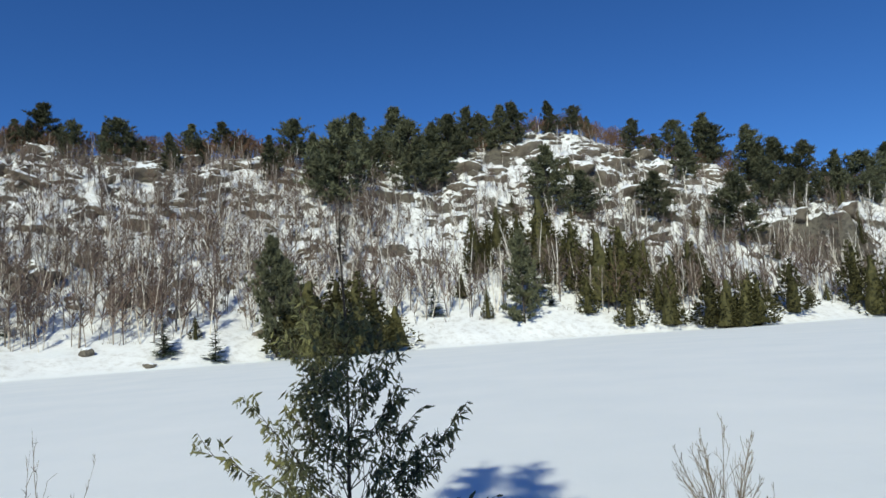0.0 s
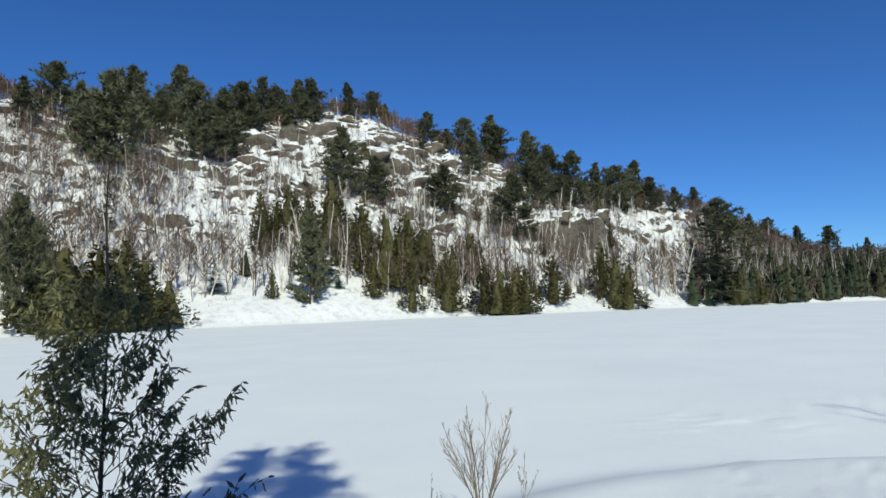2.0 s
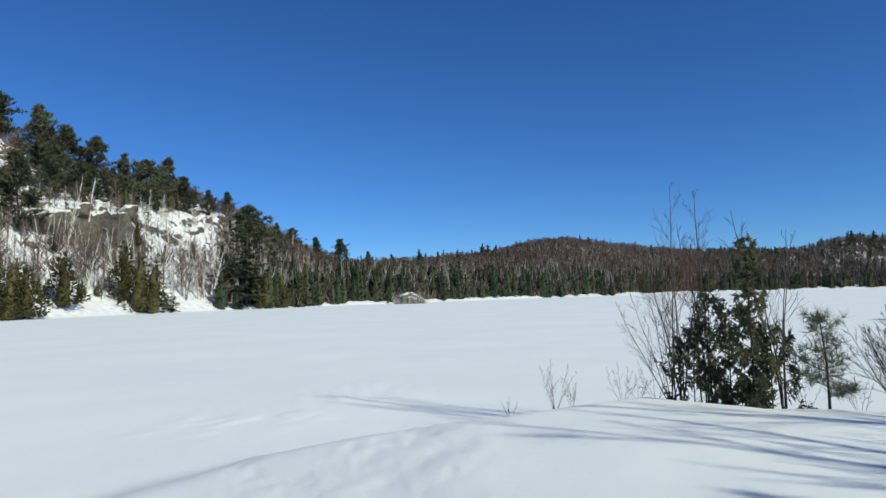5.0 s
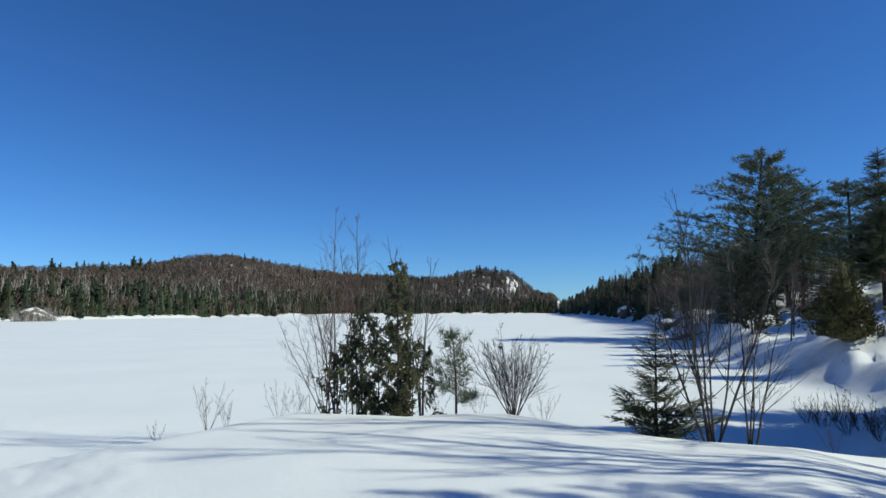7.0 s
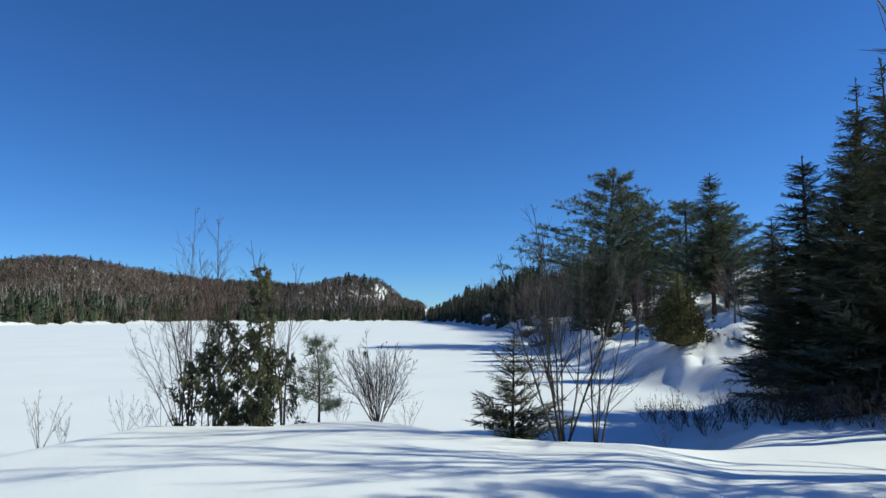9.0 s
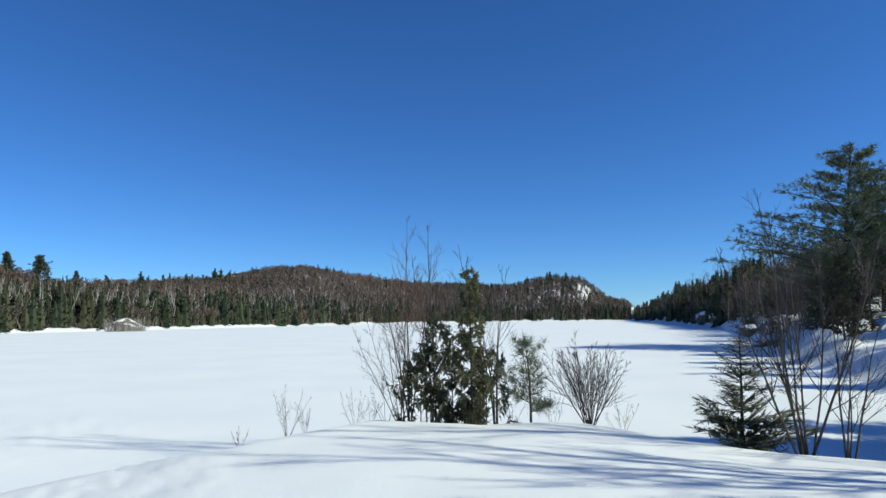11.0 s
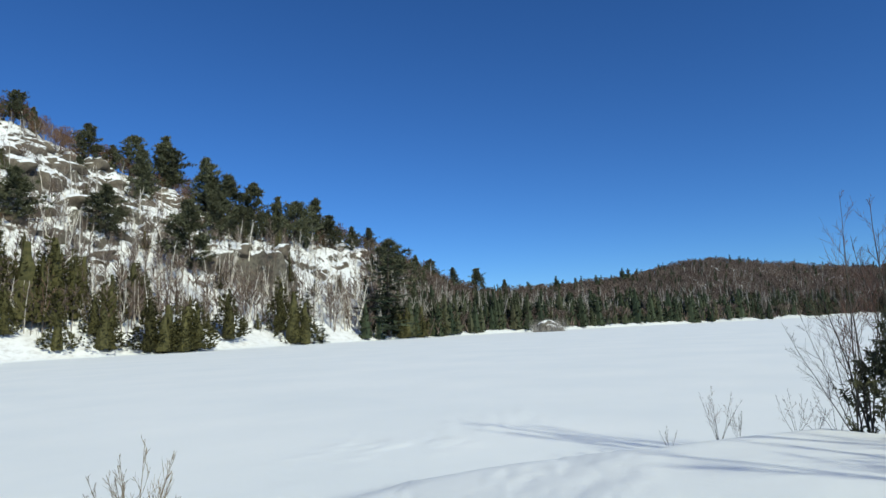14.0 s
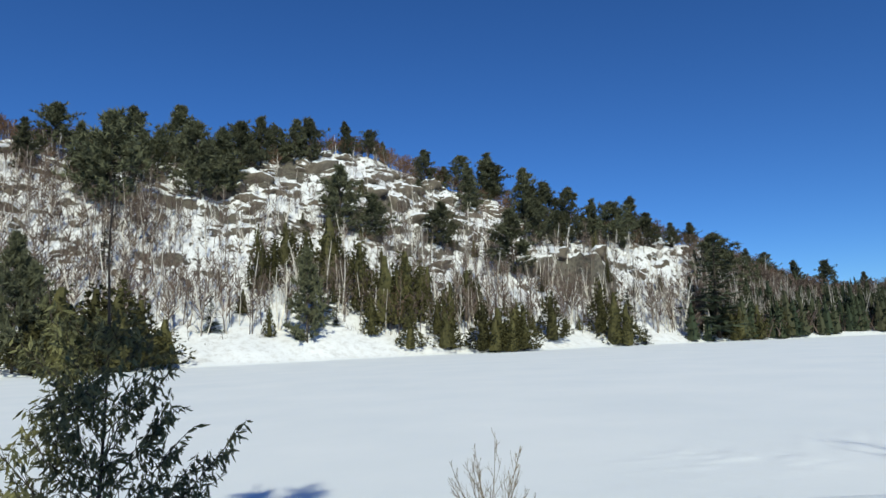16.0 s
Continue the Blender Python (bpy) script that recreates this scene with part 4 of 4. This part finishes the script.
stand("fir", kind(TC, spruce_tree(530, 12, 30, 0.27, 0.24, 3.6, 0.14, 0.05), (DARKBARK, TALL_PINE)), x, y, h, 12, "tall fir with a pointed top and bare lower trunk", "tree", squash=1.15)
for i, (b, d, e) in enumerate(((-131.2, 16.5, 15.1), (-128.6, 17.5, 12.2), (-134.5, 15.0, 16.0), (-126.2, 19.5, 7.6))):
    x, y, h = top_height(b, d, e)
    stand("spruce", BIG_SPRUCE[i % 2], x, y, h, 12, "dark spruce with drooping boughs above deep snow", "tree", "spruces of the point", squash=1.25)
x, y = at(-119.0, 29)
stand("cedar", kind(TC, cedar_tree(345, 3.2, 0.9, 2600, leaf=0.042, columns=6), (DARKBARK, OLIVE_CEDAR)), x, y, 3.2, 3.2, "rounded brownish cedar leaning from the snowy bank", "tree")
for i, (b, d, u, x, y, z, s) in enumerate(scatter(190, -130, -105, (1.3, 1.0), 9)):
    h = min(rng.uniform(3.5, 7.5), EYE + d * math.tan(radians(rng.uniform(3.8, 5.2) + 1.0 * (b < -121))) - z)
    if d < 34 or h < 1.8 or (-122 < b < -116.5 and d < 55):
        continue
    if i % 4 == 3 or (b < -116 and i % 4):
        stand("bare_tree", HILL_GREY[i % 8], x, y, h, 11, "leafless grey tree in the woods of the point", "tree", "bare trees of the point", z=z)
    elif i % 4 == 2:
        stand("pine", RIDGE_PINE[i % 7], x, y, h, 14, "dark pine in the woods of the point", "tree", "pines of the point", z=z)
    else:
        stand("spruce", HILL_SPRUCE[i % 5], x, y, h * 0.9, 10, "dark young spruce in the woods of the point", "tree", "young spruces of the point", z=z)

# underwood below the tall pines
for i in range(46):
    b, d = rng.uniform(-120.5, -107.5), rng.uniform(44, 64)
    x, y = at(b, d)
    if i % 3:
        stand("bare_tree", HILL_GREY[i % 8], x, y, rng.uniform(2.5, 5.5), 11, "leafless grey underwood below the tall pines", "tree", "bare trees of the point")
    else:
        stand("spruce", HILL_SPRUCE[i % 5], x, y, rng.uniform(1.8, 3.5), 10, "dark young spruce in the woods of the point", "tree", "young spruces of the point", squash=1.3)

# trees behind the lookout, known by the shadows they throw on the bank and the lake
for x, y, h in ((-2.2, -5.8, 13.4), (-1.3, -7.3, 14.2)):
    stand("spruce", BIG_SPRUCE[int(h) % 2], x, y, h, 12, "dark spruce behind the lookout on the snowy bank", "tree", "spruces behind the lookout", squash=0.68)
for i, (b, d, h) in enumerate(((-150, 11.5, 9.2), (-144, 14.0, 10.0), (-157, 14, 10.8), (-139, 17, 10.0), (-152, 17, 12))):
    x, y = at(b, d)
    stand("bare_tree", HILL_GREY[i], x, y, h, 11, "leafless grey tree behind the lookout on the bank", "tree", "bare trees behind the lookout")
for i, (x, y, h) in enumerate(((10.7, -11.9, 16.4), (11.1, -12.3, 16.0), (10.5, -12.6, 15.6))):
    stand("bare_tree", HILL_GREY[3 + i], x, y, h, 11, "tall slender leafless tree behind the lookout on the bank", "tree", "bare trees behind the lookout", squash=0.42)
x, y = 3.6, -12.6
stand("pine", BIG_PINE[1], x, y, 9.0, 16, "white pine behind the lookout on the wooded bank", "tree", squash=0.52)
for i, (x, y, h) in enumerate(((12.8, -17.5, 8.4), (15.5, -18.5, 8.0), (28.5, -28.5, 12.0), (32.0, -31.0, 12.5), (36.0, -33.0, 12.0))):
    stand("spruce", HILL_SPRUCE[i % 5], x, y, h, 10, "tall dark spruce behind the lookout on the wooded bank", "tree", "spruces behind the lookout")

# ---- plants along the near bank ----
def near(name, b, d, h, made, materials, label, category, squash=1.0, names=TC, turn=0.0):
    x, y = at(b, d)
    return stand(name, kind(names, made, materials), x, y, h, h, label, category, turn=turn, squash=squash)


def feathery_cedar(seed, h, wide, boughs=70, twigs=7, low=0.08, size=0.09, full=1.9, sprays=4, slim=0.8, bare=0.0):
    """A young cedar seen close: ascending boughs with side twigs that carry drooping, forked flat sprays."""
    r = np.random.default_rng(seed)
    trunk, crown = Geo(), Geo()
    main = wander((0, 0, -0.3), (0.01, 0.0, 1), h + 0.28, 10, 0.012, r)
    trunk.tube(main, np.linspace(0.010 * h, 0.002 * h, 11), 8)
    if bare:
        trunk.tube(wander(main[-1], (-0.03, 0.0, 1), bare, 8, 0.02, r), np.linspace(0.014, 0.005, 9), 5)
        for k in range(9):
            trunk.tube(wander(main[-1] + np.array([0, 0, bare * r.uniform(0.05, 0.95)]), (*r.normal(0, 1, 2), 0.5), r.uniform(0.05, 0.16), 2, 0.1, r), [0.005, 0.004, 0.002], 3)
    base, way, ln_ = [], [], []

    def spray(c, ahead):
        sd = unit(cross(ahead, (0, 0, 1)) + r.normal(0, 0.3, 3))
        stem = unit(ahead * 0.5 + r.normal(0, 0.3, 3) + np.array([0, 0, r.uniform(-1.3, -0.1)]))
        sl = size * r.uniform(0.6, 1.35)
        flat = unit(cross(stem, sd) + r.normal(0, 0.5, 3))
        across = unit(cross(stem, flat))
        for q in range(6):
            f = (q + 0.5) / 6.5
            base.append(c + stem * sl * f)
            way.append(unit(stem * 1.1 + across * (0.6 if q % 2 else -0.6) * (1 - 0.5 * f)))
            ln_.append(sl * (0.52 - 0.22 * f))
        base.append(c)
        way.append(stem)
        ln_.append(sl * 1.1)

    for k in range(boughs):
        t = low + (0.98 - low) * (k + r.uniform(0, 1)) / boughs
        p, d = on_line(main, t)
        a = r.uniform(0, 2 * np.pi)
        ln = wide * 0.5 * min(1.0, full * (1.03 - t) ** slim) * r.uniform(0.5, 1.12) + 0.04
        bough = wander(p, (np.cos(a), np.sin(a), 0.30 + 0.3 * t), ln * 1.15, 6, 0.10, r, 0.12)
        trunk.tube(bough, np.linspace(0.0030 * h * (1.2 - t), 0.0007 * h, 7), 4)
        for _ in range(max(2, int(twigs * (0.35 + ln / (wide * 0.5))))):
            s = r.uniform(0.38, 1.0)
            c, dq = on_line(bough, s)
            sd = unit(cross(dq, (0, 0, 1))) * r.choice((-1, 1))
            twig = wander(c, dq * 0.7 + sd * r.uniform(0.2, 0.9) + np.array([0, 0, r.uniform(-0.1, 0.5)]), wide * r.uniform(0.06, 0.15), 3, 0.15, r, 0.02)
            trunk.tube(twig, np.linspace(0.0011 * h, 0.0005 * h, 4), 3)
            for j in range(sprays):
                spray(*on_line(twig, (j + r.uniform(0.3, 1)) / sprays))
    for j in range(10):
        spray(*on_line(main, 0.9 + 0.01 * j))
    base, way, ln_ = np.array(base), np.array(way), np.array(ln_)
    crown.blades(base, way, ln_, ln_ * 0.24 + 0.004, r.normal(0, 1, base.shape), False)
    return trunk, crown


x, y, h = top_height(9.9, 6.5, 1.6)
near("cedar", 9.9, 6.5, h, feathery_cedar(601, h, 2.5, 82, 9, 0.03, 0.085, 1.55, 7, 0.8, 1.25), (DARKBARK, NEAR_CEDAR), "young green cedar with feathery drooping sprays on the bank", "tree")
x, y, h = top_height(-83.3, 10.3, 3.8)
near("cedar", -83.3, 10.3, h, feathery_cedar(603, h, 0.52, 84, 7, 0.03, 0.066, 1.6, 6, 0.6), (DARKBARK, DARK_CEDAR), "slender dark cedar rising from a clump on the bank", "tree")
for i, (b, d, h) in enumerate(((-80.2, 10.5, 1.65), (-81.6, 10.6, 1.5), (-78.9, 10.6, 1.05), (-84.5, 10.4, 1.2))):
    near("cedar", b, d, h, feathery_cedar(610 + i, h, 1.0, 42, 8, 0.02, 0.066, 1.5, 6), (DARKBARK, DARK_CEDAR), "small dark cedar in the clump on the bank", "tree")
x, y, h = top_height(-88.3, 10.4, -2.2)
near("pine", -88.3, 10.4, h, pine_tree(620, h, 8, 0.2, 0.36, 1.3, 0.12, needle=0.045, count=14, taper=0.7), (DARKBARK, YOUNG_PINE), "small young pine with pale green tufts on the bank", "tree")
x, y, h = top_height(-104.9, 9.9, -1.3)
near("spruce", -104.9, 9.9, h, spruce_tree(622, h, 16, 0.46, 0.04, 3.6, 0.12, 0.02), (DARKBARK, NEAR_SPRUCE), "small dark spruce standing at the edge of the bank", "tree")
near("bush", -93.2, 10.4, 1.5, shrubby(630, 1.5, 24, 0.66, 0.0058, 0.2, 10, 7, 0.0024, 0.75, 0.46), (BLACKTWIG, BLACKTWIG), "rounded leafless dark-twigged bush on the snow bank", "bush", names=("stem", "crown"))
near("birch", -78.0, 10.6, 3.2, shrubby(640, 3.4, 5, 0.45, 0.0048, 0.3, 14, 7, 0.0024, 0.85, 0.36), (NEARBARK, REDTWIG), "slender leafless birch saplings behind the cedar clump", "sapling", names=("stem", "crown"))
near("birch", -85.3, 10.4, 3.0, shrubby(641, 3.1, 4, 0.25, 0.0048, 0.3, 10, 5, 0.0025, 0.7, 0.36), (NEARBARK, NEARBARK), "thin leafless grey sapling beside the cedar clump", "sapling", names=("stem", "crown"))
near("alder", -109.3, 9.5, 3.2, shrubby(650, 3.5, 8, 0.52, 0.005, 0.2, 15, 8, 0.0021, 0.7, 0.42), (NEARBARK, NEARBARK), "leafless grey alder with several stems on the bank", "sapling", names=("stem", "crown"))
near("alder", -111.9, 9.7, 1.9, shrubby(651, 2.1, 4, 0.5, 0.008, 0.25, 9, 5, 0.0026, 0.75, 0.42), (NEARBARK, NEARBARK), "short leafless grey alder stems on the bank", "sapling", names=("stem", "crown"))
near("bush", -20.9, 7.2, 1.3, shrubby(660, 1.3, 11, 0.52, 0.0075, 0.2, 11, 3, 0.0027, 0.5, 0.42), (TANTWIG, TANTWIG), "leafless tan-stemmed bush at the foot of the bank", "bush", names=("stem", "crown"))

for i, (b, d, h, n) in enumerate(((-67.7, 9.9, 0.75, 7), (-69.2, 10.1, 0.45, 6), (-73.3, 10.9, 0.65, 6), (-74.6, 11.0, 0.4, 6), (-64.0, 9.6, 0.3, 4), (-90.2, 10.5, 0.6, 5), (-95.8, 10.4, 0.6, 6), (-86.8, 10.5, 0.6, 5),
                                    (-117.5, 9.6, 0.4, 5), (-118.6, 16.5, 0.8, 7), (-121.5, 15.5, 0.8, 8), (-123.5, 14.0, 0.7, 8), (-126.0, 13.5, 0.8, 8), (-128.5, 13.0, 0.8, 8), (-130.5, 13.2, 0.8, 8), (-116.0, 17.5, 0.5, 6), (-76.0, 10.9, 0.8, 5))):
    near("weed", b, d, h, shrubby(700 + i, h, n, 0.75, 0.005, 0.3, 6, 3, 0.0015, 0.85, 0.35), (BLACKTWIG, NEARBARK if i % 2 else REDTWIG), "dry brown winter weed stalks poking through the snow", "weed", names=("stem", "crown"))
for i, (b, d, h) in enumerate(((32.0, 8.0, 2.05), (34.2, 8.3, 1.8), (-24.5, 7.6, 0.55), (-16.5, 8.0, 0.6))):
    near("sapling", b, d, h, bare_tree(740 + i, h, 4, 6, 2, 0.006, 0.3, 0.25, 0.1, 4, tilt=0.3, apart=True, least=0.0034), (GREYBARK, TWIG), "thin leafless grey sapling stems below the bank", "sapling", names=("stem", "crown"))

SHRUB = [kind(("stem", "crown"), bare_tree(760 + i, 0.8, 7, 7, 4, 0.008, 0.2, 0.34, 0.12, 3, tilt=0.6, apart=True, least=0.003), (DARKBARK, NEARBARK)) for i in range(3)]
for i in range(44):
    b, d = -116 - 17.5 * (i + rng.uniform(0, 1)) / 44, 17.5 - 0.11 * i + rng.uniform(-1.4, 1.4)
    x, y = at(b, d)
    stand("shrub", SHRUB[i % 3], x, y, rng.uniform(0.5, 1.0), 0.8, "leafless dark twiggy shrub in deep shore snow", "shrub", "shrubs of the shore")


def boulder(b, d, w, h, seed, label, material=None):
    """A rounded, faceted rock that sits in the snow."""
    r = np.random.default_rng(seed)
    bm = bmesh.new()
    bmesh.ops.create_icosphere(bm, subdivisions=3, radius=1)
    cuts = [(unit(r.normal(0, 1, 3)), r.uniform(0.62, 0.9)) for _ in range(9)]
    for v in bm.verts:
        c = np.array(v.co)
        for n, k in cuts:
            over = c @ n - k
            if over > 0:
                c = c - n * over * 0.85
        c = c * (1 + 0.12 * noise.noise(Vector(c * 2.3 + seed)))
        v.co = (c[0] * w / 2, c[1] * w * 0.4, c[2] * h * 0.62)
    me = bpy.data.meshes.new("boulder")
    bm.to_mesh(me)
    bm.free()
    me.materials.append(material or ROCK)
    x, y = at(b, d)
    ob = new("boulder", me)
    ob.matrix_world = pose(x, y, ground_z(x, y) + 0.22 * h, 0, 0, r.uniform(0, 40) - 20 + b)
    return tagged(ob, label, "boulder", "boulders of the shore")


for i, (b, e, w, h) in enumerate(((29.3, -0.1, 2.4, 1.5), (25.0, -1.3, 2.2, 0.9), (24.9, 3.6, 5.0, 5.2), (27.0, 3.6, 6.0, 4.2), (32.5, 5.4, 7.5, 6.0), (29.5, 6.8, 4.0, 3.2), (30.3, 4.0, 3.0, 2.0), (23.0, 2.6, 3, 2.2), (33.8, 4.9, 4, 3.5), (-34.6, -0.9, 2, 1.0))):
    boulder(b, foot_distance(b, e), w, h, 800 + i, "grey-brown snow-capped boulder on the snowy hillside")
for i, (b, d, w, h) in enumerate(((-107.6, 62, 3.0, 1.2), (-106.6, 85, 3.5, 1.3), (-104.6, 150, 7, 2.6), (-103.4, 185, 8, 3.0))):
    boulder(b, d, w, h, 830 + i, "snow-covered boulder at the edge of the lake")

# a brushy islet of snow before the far shore
islet = Geo()
for k in range(70):
    x, y = at(rng.uniform(-56.5, -53.9), rng.uniform(208, 216))
    n = 9
    a = rng.uniform(0, 6.28, n)
    islet.blades(np.array([x, y, ground_z(x, y)]) + rng.normal(0, 0.6, (n, 3)) * (1, 1, 0), np.stack([np.cos(a) * 0.5, np.sin(a) * 0.5, np.ones(n)], 1), rng.uniform(1.5, 5.5, n), 0.13, rng.normal(0, 1, (n, 3)))
stuff("islet_brush", islet, PALE_BRUSH, "pale leafless brush on a small snowy islet", "brush")
boulder(-55.2, 212, 8.5, 4.4, 870, "snow-covered hump of an islet by the far shore", SNOW_ROCK)

near("birch", -77.2, 10.8, 2.1, shrubby(642, 2.0, 7, 0.9, 0.005, 0.2, 10, 6, 0.0022, 0.8, 0.42), (NEARBARK, NEARBARK), "low leafless birch saplings leaning over the snow", "sapling", names=("stem", "crown"))
near("birch", -79.9, 10.9, 3.35, shrubby(643, 3.5, 3, 0.12, 0.0052, 0.4, 16, 7, 0.0024, 0.7, 0.32), (NEARBARK, REDTWIG), "tall slender birch sapling with reddish twigs", "sapling", names=("stem", "crown"))
